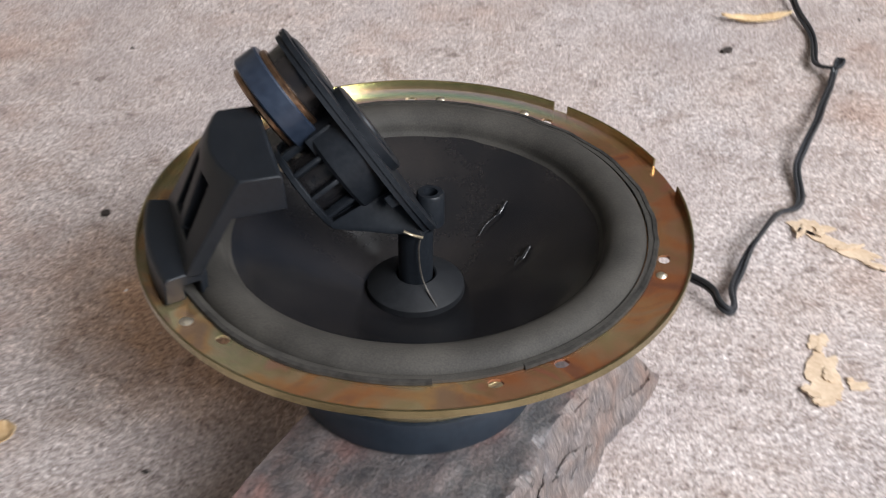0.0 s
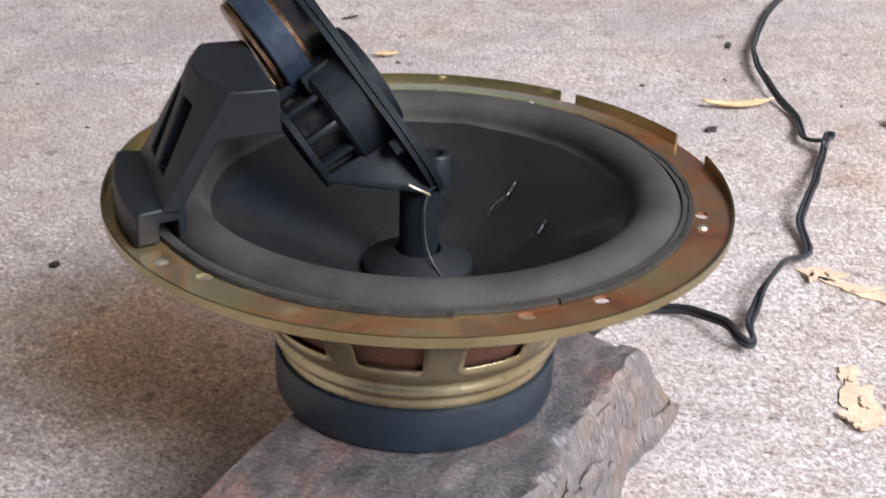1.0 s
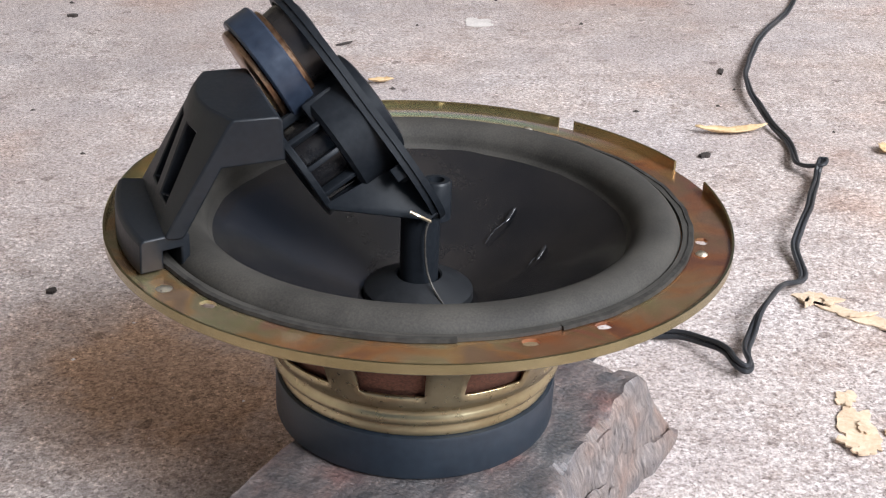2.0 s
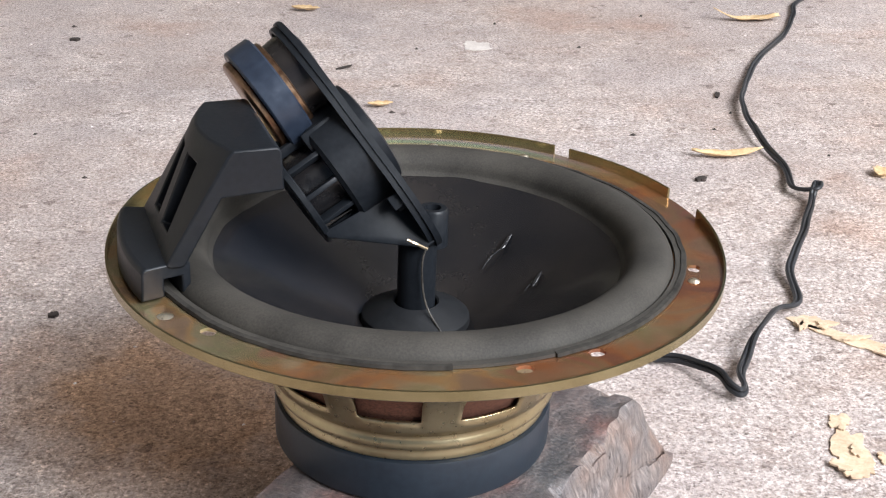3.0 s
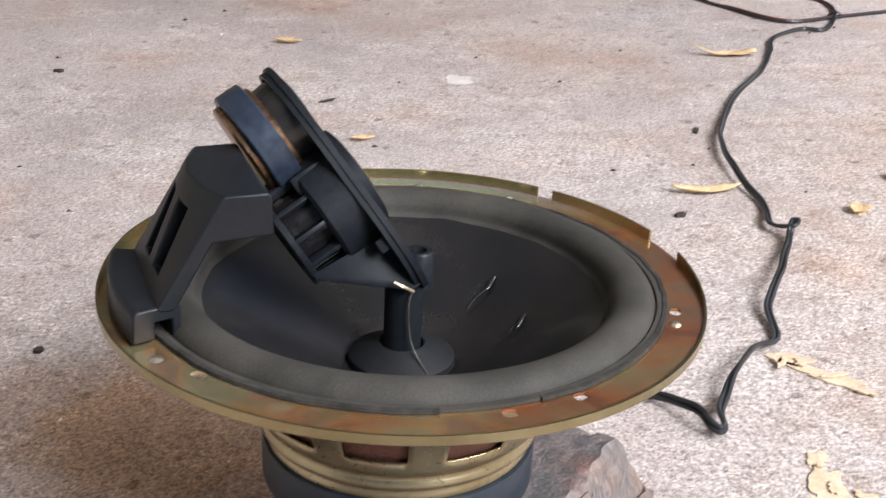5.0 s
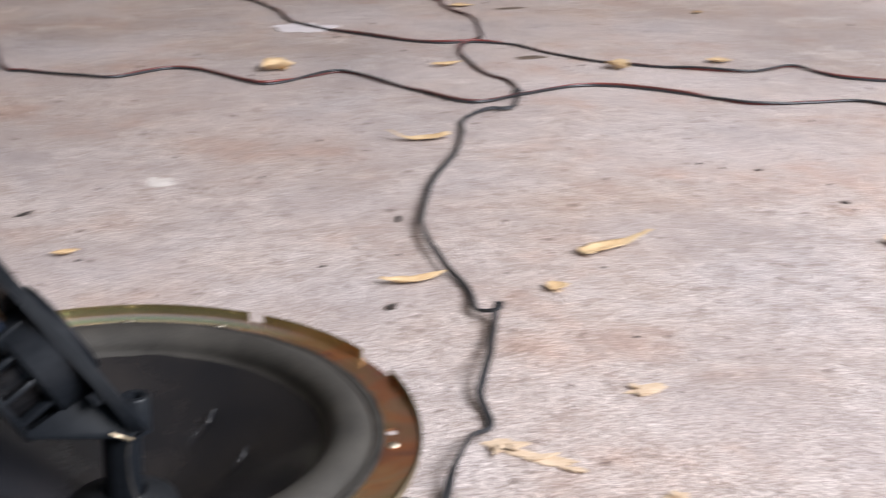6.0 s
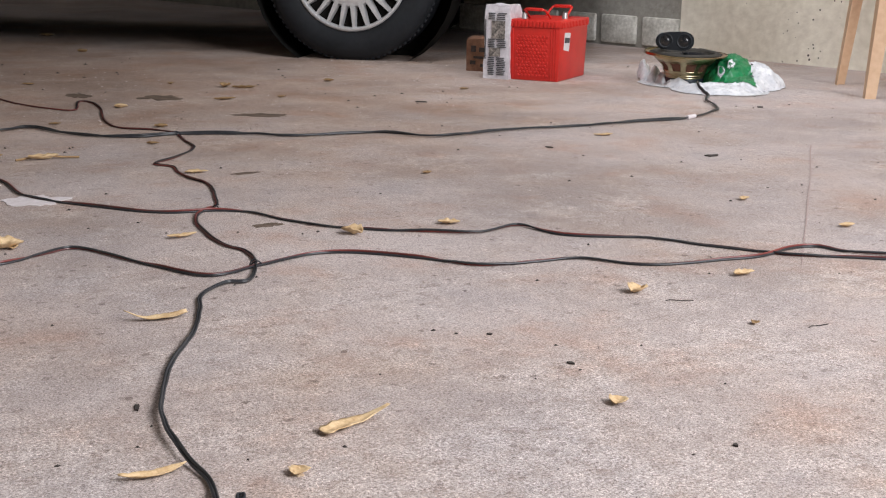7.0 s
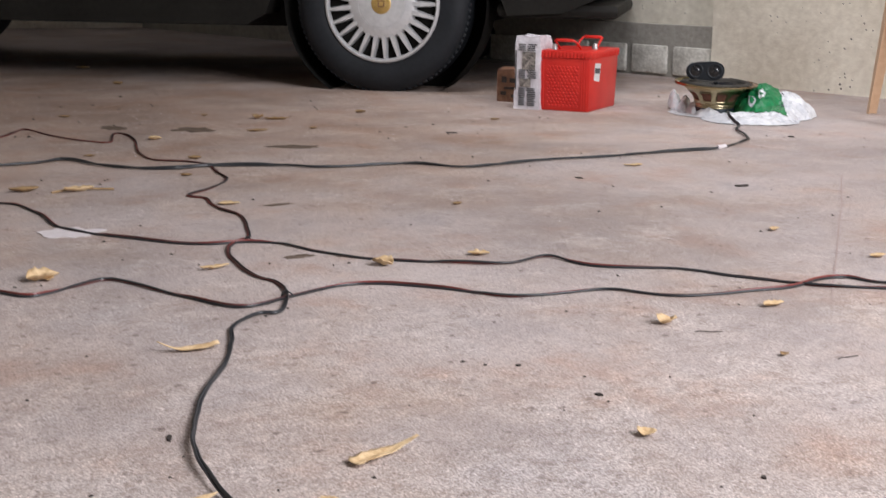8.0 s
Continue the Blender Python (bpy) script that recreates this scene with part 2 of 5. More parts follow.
def tarnish():
    """Zinc plate gone from olive to rust red in soft patches, redder on one side, with pale rainbow bands where the passivation is left."""
    m = mat("tarnished_zinc", (0.40, 0.20, 0.11), (0.47, 0.375, 0.235), 0.20, 0.80, 17, 260, 0.90, 0.05, 700, 0.0002, 0.5, 0.08)
    n, l = m.node_tree.nodes, m.node_tree.links
    ramp, add = n["Color Ramp"], n["Math"]
    for pos, col in ((0.45, (0.43, 0.27, 0.15)), (0.55, (0.47, 0.36, 0.205))):
        k = ramp.color_ramp.elements.new(pos)
        k.color = (*col, 1)
    sep = n.new("ShaderNodeSeparateXYZ")
    l.new(n["Texture Coordinate"].outputs["Object"], sep.inputs[0])
    lean = n.new("ShaderNodeMath")
    lean.operation = "MULTIPLY_ADD"
    lean.inputs[1].default_value = -1.1
    l.new(sep.outputs["X"], lean.inputs[0])
    l.new(add.outputs[0], lean.inputs[2])
    l.new(lean.outputs[0], ramp.inputs[0])
    # interference bands follow the rim
    far = n.new("ShaderNodeMapRange")
    far.inputs["From Min"].default_value, far.inputs["From Max"].default_value = 0.075, 0.112
    l.new(sep.outputs["Y"], far.inputs["Value"])
    dist = n.new("ShaderNodeVectorMath")
    dist.operation = "LENGTH"
    l.new(n["Texture Coordinate"].outputs["Object"], dist.inputs[0])
    band = n.new("ShaderNodeMapRange")
    band.inputs["From Min"].default_value, band.inputs["From Max"].default_value = 0.106, 0.1245
    l.new(dist.outputs["Value"], band.inputs["Value"])
    hues = n.new("ShaderNodeValToRGB")
    e = hues.color_ramp.elements
    for pos in (0.25, 0.45, 0.65, 0.85):
        e.new(pos)
    for k, c in zip(e, ((0.62, 0.52, 0.36), (0.70, 0.45, 0.50), (0.74, 0.66, 0.42), (0.50, 0.66, 0.48), (0.72, 0.56, 0.58), (0.76, 0.68, 0.44))):
        k.color = (*c, 1)
    l.new(band.outputs[0], hues.inputs[0])
    film = n.new("ShaderNodeTexNoise")
    film.inputs["Scale"].default_value, film.inputs["Detail"].default_value, film.inputs["Distortion"].default_value = 26, 5, 1.5
    l.new(n["Texture Coordinate"].outputs["Object"], film.inputs["Vector"])
    tint = n.new("ShaderNodeValToRGB")
    e = tint.color_ramp.elements
    for pos in (0.42, 0.50, 0.58):
        e.new(pos)
    for k, (pos, c) in zip(e, ((0.34, (1.05, 0.82, 0.95)), (0.42, (0.82, 0.95, 0.82)), (0.50, (1, 1, 1)), (0.58, (1.16, 0.86, 0.62)), (0.66, (0.78, 0.62, 0.66)))):
        k.position, k.color = pos, (*c, 1)
    l.new(film.outputs["Fac"], tint.inputs[0])
    rust = n.new("ShaderNodeMix")
    rust.data_type, rust.blend_type = "RGBA", "MULTIPLY"
    rust.inputs["Factor"].default_value = 0.9
    l.new(ramp.outputs[0], rust.inputs["A"])
    l.new(tint.outputs[0], rust.inputs["B"])
    mx = n.new("ShaderNodeMix")
    mx.data_type = "RGBA"
    l.new(far.outputs[0], mx.inputs["Factor"])
    l.new(rust.outputs["Result"], mx.inputs["A"])
    l.new(hues.outputs[0], mx.inputs["B"])
    l.new(mx.outputs["Result"], n["Principled BSDF"].inputs["Base Color"])
    return m


M = {
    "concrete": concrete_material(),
    "plaster": specked_plaster(),
    "render_grey": mat("grey_render", (0.28, 0.265, 0.235), (0.42, 0.40, 0.36), 0.9, 0, 4, 50, 0.5, 0.5, 80, 0.004),
    "block": mat("whitewashed_block", (0.42, 0.40, 0.35), (0.86, 0.84, 0.78), 0.9, 0, 14, 70, 0.6, 0.6, 90, 0.006),
    "roof": mat("roof_sheet", (0.30, 0.29, 0.27), (0.40, 0.39, 0.36), 0.7),
    "lip": mat("bright_zinc_edge", (0.25, 0.205, 0.105), (0.40, 0.335, 0.19), 0.22, 0.94, 20, 300, 0.85, 0.06, 700, 0.0002),
    "zinc": mat("yellow_zinc", (0.30, 0.235, 0.13), (0.50, 0.43, 0.28), 0.30, 0.9, 16, 300, 0.85, 0.08, 500, 0.0003),
    "flange": tarnish(),
    "rubber": mat("grey_foam_rubber", (0.022, 0.020, 0.0175), (0.057, 0.0515, 0.0445), 0.72, 0, 40, 1300, 0.55, 0.2, 1300, 0.0002, 0.3),
    "gasket": mat("old_gasket", (0.018, 0.0165, 0.015), (0.050, 0.046, 0.041), 0.85, 0, 60, 400, 0.5, 0.4, 700, 0.0006, 0.15),
    "cone": mat("black_poly_cone", (0.0075, 0.0078, 0.0095), (0.019, 0.0165, 0.016), 0.22, 0, 25, 900, 0.75, 0.03, 120, 0.0005, 0.40, 0.06),
    "gloss": mat("bare_glossy_black", (0.01, 0.01, 0.012), (0.02, 0.02, 0.022), 0.14, 0, 60, 500, 0.5, 0.2, 900, 0.0002, 0.6),
    "cap": mat("black_paper_cap", (0.006, 0.0065, 0.0078), (0.012, 0.013, 0.015), 0.6, 0, 60, 600, 0.4, 0.15, 1500, 0.0001, 0.25),
    "plastic": mat("black_plastic", (0.0065, 0.008, 0.0105), (0.0125, 0.0145, 0.018), 0.42, 0, 30, 500, 0.5, 0.15, 1800, 0.0002, 0.22),
    "ferrite": mat("painted_magnet", (0.009, 0.014, 0.022), (0.017, 0.025, 0.036), 0.42, 0, 20, 300, 0.5, 0.12, 900, 0.0002),
    "tweeter_magnet": mat("blue_black_magnet", (0.014, 0.021, 0.036), (0.028, 0.038, 0.060), 0.34, 0.2, 30, 300, 0.5, 0.1, 900, 0.0002),
    "bronze": mat("copper_plated_steel", (0.13, 0.07, 0.04), (0.34, 0.22, 0.14), 0.32, 0.9, 40, 300),
    "spider": mat("spider_cloth", (0.08, 0.030, 0.018), (0.18, 0.075, 0.045), 0.9, 0, 40, 900, 0.3, 0.5, 1500, 0.0004),
    "tinsel": mat("tinsel_lead", (0.035, 0.032, 0.03), (0.12, 0.105, 0.09), 0.5, 0.5, 300, 1500),
    "solder": mat("solder_blob", (0.65, 0.5, 0.32), (0.8, 0.68, 0.5), 0.3, 0.9, 200, 900),
    "rivet": mat("rivet_metal", (0.6, 0.52, 0.4), (0.75, 0.68, 0.55), 0.3, 0.9, 200, 900),
    "stone": stone_material(),
    "cable": mat("black_pvc", (0.016, 0.0165, 0.019), (0.036, 0.037, 0.041), 0.38, 0, 6, 60, 0.6, 0.05, 600, 0.0006, 0.35),
    "cable_red": mat("red_striped_pvc", (0.030, 0.017, 0.017), (0.19, 0.036, 0.029), 0.38, 0, 4, 40, 0.85, 0.05),
    "leaf": mat("dry_yellow_leaf", (0.46, 0.29, 0.14), (0.70, 0.53, 0.32), 0.65, 0, 60, 400, 0.6, 0.4, 500, 0.0008),
    "leaf_brown": mat("brown_leaf", (0.19, 0.105, 0.045), (0.38, 0.25, 0.12), 0.7, 0, 60, 400, 0.6, 0.4, 500, 0.0008),
    "crust": mat("pale_flake", (0.50, 0.36, 0.24), (0.70, 0.55, 0.40), 0.8, 0, 70, 400, 0.5, 0.6, 500, 0.001),
    "scrap": mat("white_scrap", (0.60, 0.54, 0.545), (0.76, 0.70, 0.71), 0.7, 0, 50, 400),
    "splash": mat("dried_splash", (0.52, 0.46, 0.43), (0.70, 0.65, 0.61), 0.7, 0, 50, 400),
    "stain": mat("brown_stain", (0.085, 0.062, 0.045), (0.20, 0.15, 0.12), 0.9, 0, 30, 200, 0.5, 0.15, 600, 0.0006, 0.1),
    "grit": mat("pale_grit", (0.55, 0.47, 0.44), (0.80, 0.73, 0.70), 0.8, 0, 30, 300),
    "chalk": mat("red_chalk", (0.36, 0.25, 0.23), (0.42, 0.35, 0.33), 0.9, 0, 60, 300, 0.5, 0.2, 500, 0.0006, 0.1),
    "dark_bit": mat("dark_debris", (0.02, 0.015, 0.012), (0.06, 0.045, 0.04), 0.8),
    "red": mat("red_battery_case", (0.48, 0.014, 0.010), (0.64, 0.028, 0.018), 0.42, 0, 10, 200, 0.6, 0.1),
    "lead": mat("lead_post", (0.35, 0.35, 0.35), (0.55, 0.55, 0.54), 0.4, 0.8),
    "paper": mat("newsprint", (0.46, 0.43, 0.47), (0.68, 0.65, 0.68), 0.8, 0, 12, 90, 0.5, 0.5, 60, 0.003),
    "ink": mat("print_ink", (0.03, 0.03, 0.035), (0.11, 0.11, 0.115), 0.8, 0, 50, 200, 0.4, 0),
    "photo": mat("printed_photo", (0.015, 0.015, 0.015), (0.34, 0.30, 0.27), 0.8, 0, 45, 160, 0.5, 0),
    "label": mat("sticker", (0.6, 0.6, 0.6), (0.8, 0.8, 0.8), 0.5),
    "carton": mat("brown_carton", (0.14, 0.06, 0.035), (0.27, 0.14, 0.085), 0.85, 0, 30, 150, 0.6, 0.4, 200, 0.001),
    "tyre": mat("tyre_rubber", (0.007, 0.0085, 0.011), (0.015, 0.017, 0.021), 0.6, 0, 8, 80, 0.5, 0.2, 200, 0.001, 0.3),
    "alloy": mat("silver_hubcap", (0.50, 0.50, 0.51), (0.64, 0.64, 0.65), 0.36, 0.35, 6, 60, 0.5, 0.05),
    "gold": mat("gold_badge", (0.55, 0.36, 0.10), (0.72, 0.52, 0.22), 0.35, 0.8, 60, 200),
    "car": mat("dark_car_paint", (0.012, 0.011, 0.010), (0.019, 0.018, 0.016), 0.5, 0, 4, 60, 0.5, 0.1, 200, 0.0004, 0.08),
    "underbody": mat("sooty_underbody", (0.009, 0.0085, 0.008), (0.016, 0.015, 0.014), 0.95, 0, 6, 60, 0.5, 0.1, 200, 0.001, 0.03),
    "chair": mat("beige_plastic", (0.52, 0.33, 0.20), (0.62, 0.42, 0.27), 0.45, 0, 4, 60, 0.5, 0.05),
    "bag_green": mat("green_print", (0.008, 0.13, 0.045), (0.015, 0.22, 0.08), 0.3, 0, 20, 90, 0.6, 0.2, 40, 0.002),
    "bag_white": mat("white_plastic_film", (0.50, 0.51, 0.55), (0.76, 0.76, 0.78), 0.3, 0, 30, 90, 0.6, 0.35, 60, 0.005),
}


# ---- builders ----
def finish(name, bm, material, smooth=True, angle=40):
    me = bpy.data.meshes.new(name)
    bmesh.ops.recalc_face_normals(bm, faces=bm.faces)
    bm.to_mesh(me)
    bm.free()
    for p in me.polygons:
        p.use_smooth = smooth
    if smooth:
        me.set_sharp_from_angle(angle=radians(angle))
    me.materials.append(M[material])
    return new(name, me)


def part(name, bm, material, parent, label="", m=None, smooth=True, angle=40):
    ob = finish(name, bm, material, smooth, angle)
    ob.parent = parent
    if m is not None:
        ob.matrix_basis = m
    if label:
        tagged(ob, label)
    return ob


def root(name, m, label, category, group="", kind=""):
    ob = new(name)
    ob.empty_display_size = 0.02
    ob.matrix_world = m
    return tagged(ob, label, category, group, kind)


def thing(name, bm, material, m, label, category, group="", kind="", smooth=True):
    ob = finish(name, bm, material, smooth)
    ob.matrix_world = m
    return tagged(ob, label, category, group, kind)


def lathe(profile, seg=96, a0=0.0, a1=360.0, closed=False, skip=None, warp=None):
    """Turns (r, z) points round z from a0 to a1 degrees; skip(row, degrees) leaves faces out."""
    bm = bmesh.new()
    full = abs(a1 - a0 - 360) < 1e-6
    cols = seg if full else seg + 1
    rings = []
    for i in range(cols):
        a = radians(a0 + (a1 - a0) * i / seg)
        col = []
        for r, z in profile:
            co = Vector((r * math.cos(a), r * math.sin(a), z))
            col.append(bm.verts.new(warp(co) if warp else co))
        rings.append(col)
    rows = len(profile) if closed else len(profile) - 1
    for i in range(seg):
        u, v = rings[i], rings[(i + 1) % cols]
        mid = a0 + (a1 - a0) * (i + 0.5) / seg
        for k in range(rows):
            if skip and skip(k, mid % 360):
                continue
            q = (k + 1) % len(profile)
            bm.faces.new((u[k], v[k], v[q], u[q]))
    if not full and closed:
        bm.faces.new(rings[0])
        bm.faces.new(rings[-1][::-1])
    bmesh.ops.remove_doubles(bm, verts=bm.verts, dist=1e-6)
    return bm


def box(sx, sy, sz, bevel=0.0, at=(0, 0, 0), bm=None, turn=None):
    out = bm or bmesh.new()
    b = bmesh.new()
    bmesh.ops.create_cube(b, size=1)
    bmesh.ops.scale(b, vec=(sx, sy, sz), verts=b.verts)
    if bevel:
        bmesh.ops.bevel(b, geom=b.edges[:], offset=bevel, segments=2, affect="EDGES", profile=0.5)
    mtx = Matrix.Translation(at) @ (turn or Matrix())
    bmesh.ops.transform(b, matrix=mtx, verts=b.verts)
    me = bpy.data.meshes.new("tmp")
    b.to_mesh(me)
    b.free()
    out.from_mesh(me)
    bpy.data.meshes.remove(me)
    return out


def prism(outline, z0, z1, bevel=0.0):
    """An outline of (x, y) raised from z0 to z1."""
    bm = bmesh.new()
    low = [bm.verts.new((x, y, z0)) for x, y in outline]
    top = [bm.verts.new((x, y, z1)) for x, y in outline]
    bm.faces.new(low[::-1])
    bm.faces.new(top)
    for i in range(len(low)):
        j = (i + 1) % len(low)
        bm.faces.new((low[i], low[j], top[j], top[i]))
    if bevel:
        bmesh.ops.bevel(bm, geom=[e for e in bm.edges], offset=bevel, segments=2, affect="EDGES", profile=0.5)
    return bm


def glide(points, steps):
    """A smooth line through the points."""
    p = [Vector(q) for q in points]
    p = [2 * p[0] - p[1]] + p + [2 * p[-1] - p[-2]]
    out = []
    for i in range(1, len(p) - 2):
        for s in range(steps):
            t = s / steps
            a, b, c, d = p[i - 1 : i + 3]
            out.append(0.5 * (2 * b + (c - a) * t + (2 * a - 5 * b + 4 * c - d) * t * t + (3 * b - a - 3 * c + d) * t ** 3))
    return out + [p[-2]]


def tube(path, radius, sides=8):
    bm = bmesh.new()
    rings = []
    for i, q in enumerate(path):
        d = (path[min(i + 1, len(path) - 1)] - path[max(i - 1, 0)]).normalized()
        s = d.cross(Vector((0, 0, 1)))
        s = s.normalized() if s.length > 1e-4 else Vector((1, 0, 0))
        u = s.cross(d)
        rings.append([bm.verts.new(q + radius * (math.cos(k * math.tau / sides) * s + math.sin(k * math.tau / sides) * u)) for k in range(sides)])
    for a, b in zip(rings, rings[1:]):
        for k in range(sides):
            bm.faces.new((a[k], a[(k + 1) % sides], b[(k + 1) % sides], b[k]))
    bm.faces.new(rings[0][::-1])
    bm.faces.new(rings[-1])
    return bm


# ---- the setting ----
def slab(name, sx, sy, sz, at, material, label, category, rz=0.0):
    ob = finish(name, box(sx, sy, sz), material, False)
    ob.matrix_world = pose(*at, 0, 0, rz)
    return tagged(ob, label, category, "", "structure")


ground = bmesh.new()
bmesh.ops.create_grid(ground, x_segments=8, y_segments=8, size=60)
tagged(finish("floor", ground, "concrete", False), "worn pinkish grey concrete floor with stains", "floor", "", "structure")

WALL_TURN = math.degrees(math.atan2(-0.973, 0.23))
WALL = pose(3.146, 4.0, 0, 0, 0, WALL_TURN)          # x runs along the wall towards the open side, y away from the yard


def wall_piece(name, x0, x1, y0, y1, z0, z1, material, label, kind="wall"):
    ob = finish(name, box(x1 - x0, y1 - y0, z1 - z0), material, False)
    ob.matrix_world = WALL @ Matrix.Translation(((x0 + x1) / 2, (y0 + y1) / 2, (z0 + z1) / 2))
    return tagged(ob, label, kind, "", "structure")


wall_piece("wall_east", 0, 5.5, 0, 0.2, -0.02, 2.1, "plaster", "dirty cream plastered wall with dark specks")
recess = wall_piece("wall_recess", -5.0, 0.0, 0.10, 0.25, -0.02, 2.1, "plaster", "stained plaster of the set-back wall")
wall_piece("wall_base", -5.0, 0.0, 0.045, 0.10, -0.02, 0.21, "render_grey", "grey cement base course of the set-back wall")
for k in range(12):
    blk = box(0.19, 0.03, 0.115, 0.008)
    ob = finish("block", blk, "block", True)
    ob.matrix_world = WALL @ Matrix.Translation((-0.13 - 0.225 * k, 0.047, 0.068))
    ob.parent = recess
    ob.matrix_parent_inverse = recess.matrix_world.inverted()
# two walls and a roof out of view, added to block sky and bounce light
slab("added_wall_north", 12, 0.2, 2.9, (-1.0, 9.0, 1.45), "plaster", "unseen plain plastered back wall, added to close off the sky", "wall")
slab("added_wall_west", 0.2, 12, 2.9, (-3.6, 3.0, 1.45), "plaster", "unseen plain plastered side wall, added to close off the sky", "wall")
slab("ceiling", 5.2, 12.0, 0.08, (-1.0, 3.2, 2.9), "roof", "unseen plain sheet roof, added to hold off the sky", "ceiling")

# ---- the loudspeaker on its stone ----
SIZE = 0.944
FLANGE = Matrix(((0.99932, 0.00000, 0.03697, -0.0023), (0.00075, 0.99979, -0.02028, 0.3806), (-0.03696, 0.02030, 0.99911, 0.1352), (0, 0, 0, 1)))
DEEP = 0.091                                          # from the flange's face down to the magnet's foot
UP = Matrix.Translation((0, 0, DEEP))
HOLES = (-7.7, -54.0, -70.0, 228.4, 93.3, 54.0, 130.0, 165.0)


def flange_plate():
    """A pressed ring with real screw holes."""
    bm = bmesh.new()
    cells, r0, r1, thick = 48, 0.0975, 0.1243, 0.0014
    taken = {int((h % 360) * cells // 360) for h in HOLES}
    for z in (0.0, -thick):
        grid = {}
        for i in range(cells * 3):
            a = math.tau * i / (cells * 3)
            for k in range(4):
                r = r0 + (r1 - r0) * k / 3
                grid[i, k] = bm.verts.new((r * math.cos(a), r * math.sin(a), z))
        n = cells * 3
        for c in range(cells):
            if c not in taken:
                for i in range(3 * c, 3 * c + 3):
                    for k in range(3):
                        bm.faces.new((grid[i, k], grid[i, k + 1], grid[(i + 1) % n, k + 1], grid[(i + 1) % n, k]))
                continue
            edge = [(3 * c + i, 0) for i in range(3)] + [(3 * c + 3, k) for k in range(3)]
            edge += [(3 * c + 3 - i, 3) for i in range(3)] + [(3 * c, 3 - k) for k in range(3)]
            ring = [grid[i % n, k] for i, k in edge]
            a = math.tau * (c + 0.5) / cells
            mid = Vector((0.1118 * math.cos(a), 0.1118 * math.sin(a), z))
            out, side = Vector((math.cos(a), math.sin(a), 0)), Vector((-math.sin(a), math.cos(a), 0))
            hole = []
            for v in ring:
                d = (v.co - mid).normalized()
                hole.append(bm.verts.new(mid + out * d.dot(out) * 0.0026 + side * d.dot(side) * 0.0036))
            for i in range(12):
                bm.faces.new((ring[i], ring[(i + 1) % 12], hole[(i + 1) % 12], hole[i]))
            if z == 0.0:
                low = [bm.verts.new(v.co - Vector((0, 0, thick))) for v in hole]
                for i in range(12):
                    bm.faces.new((hole[i], hole[(i + 1) % 12], low[(i + 1) % 12], low[i]))
    return bm


def half_roll(r0, r1, base, height, steps=14):
    return [(r0 + (r1 - r0) * (0.5 - 0.5 * math.cos(math.pi * k / steps)), base + height * math.sin(math.pi * k / steps)) for k in range(steps + 1)]


def dented(co):
    """Two pushed-in creases in the cone."""
    r = math.hypot(co.x, co.y)
    for x, y, turn, size in ((0.035, 0.036, 0.78, 1.0), (0.0485, 0.007, 0.6, 0.7)):
        u = (co.x - x) * math.cos(turn) + (co.y - y) * math.sin(turn)
        v = -(co.x - x) * math.sin(turn) + (co.y - y) * math.cos(turn)
        co.z -= 0.0012 * size * math.exp(-(u / 0.010) ** 2 - (v / 0.004) ** 2)
    co.z += 0.0003 * noise.noise(Vector((co.x * 60, co.y * 60, 1.7))) * min(1, max(0, (r - 0.03) / 0.02))
    return co


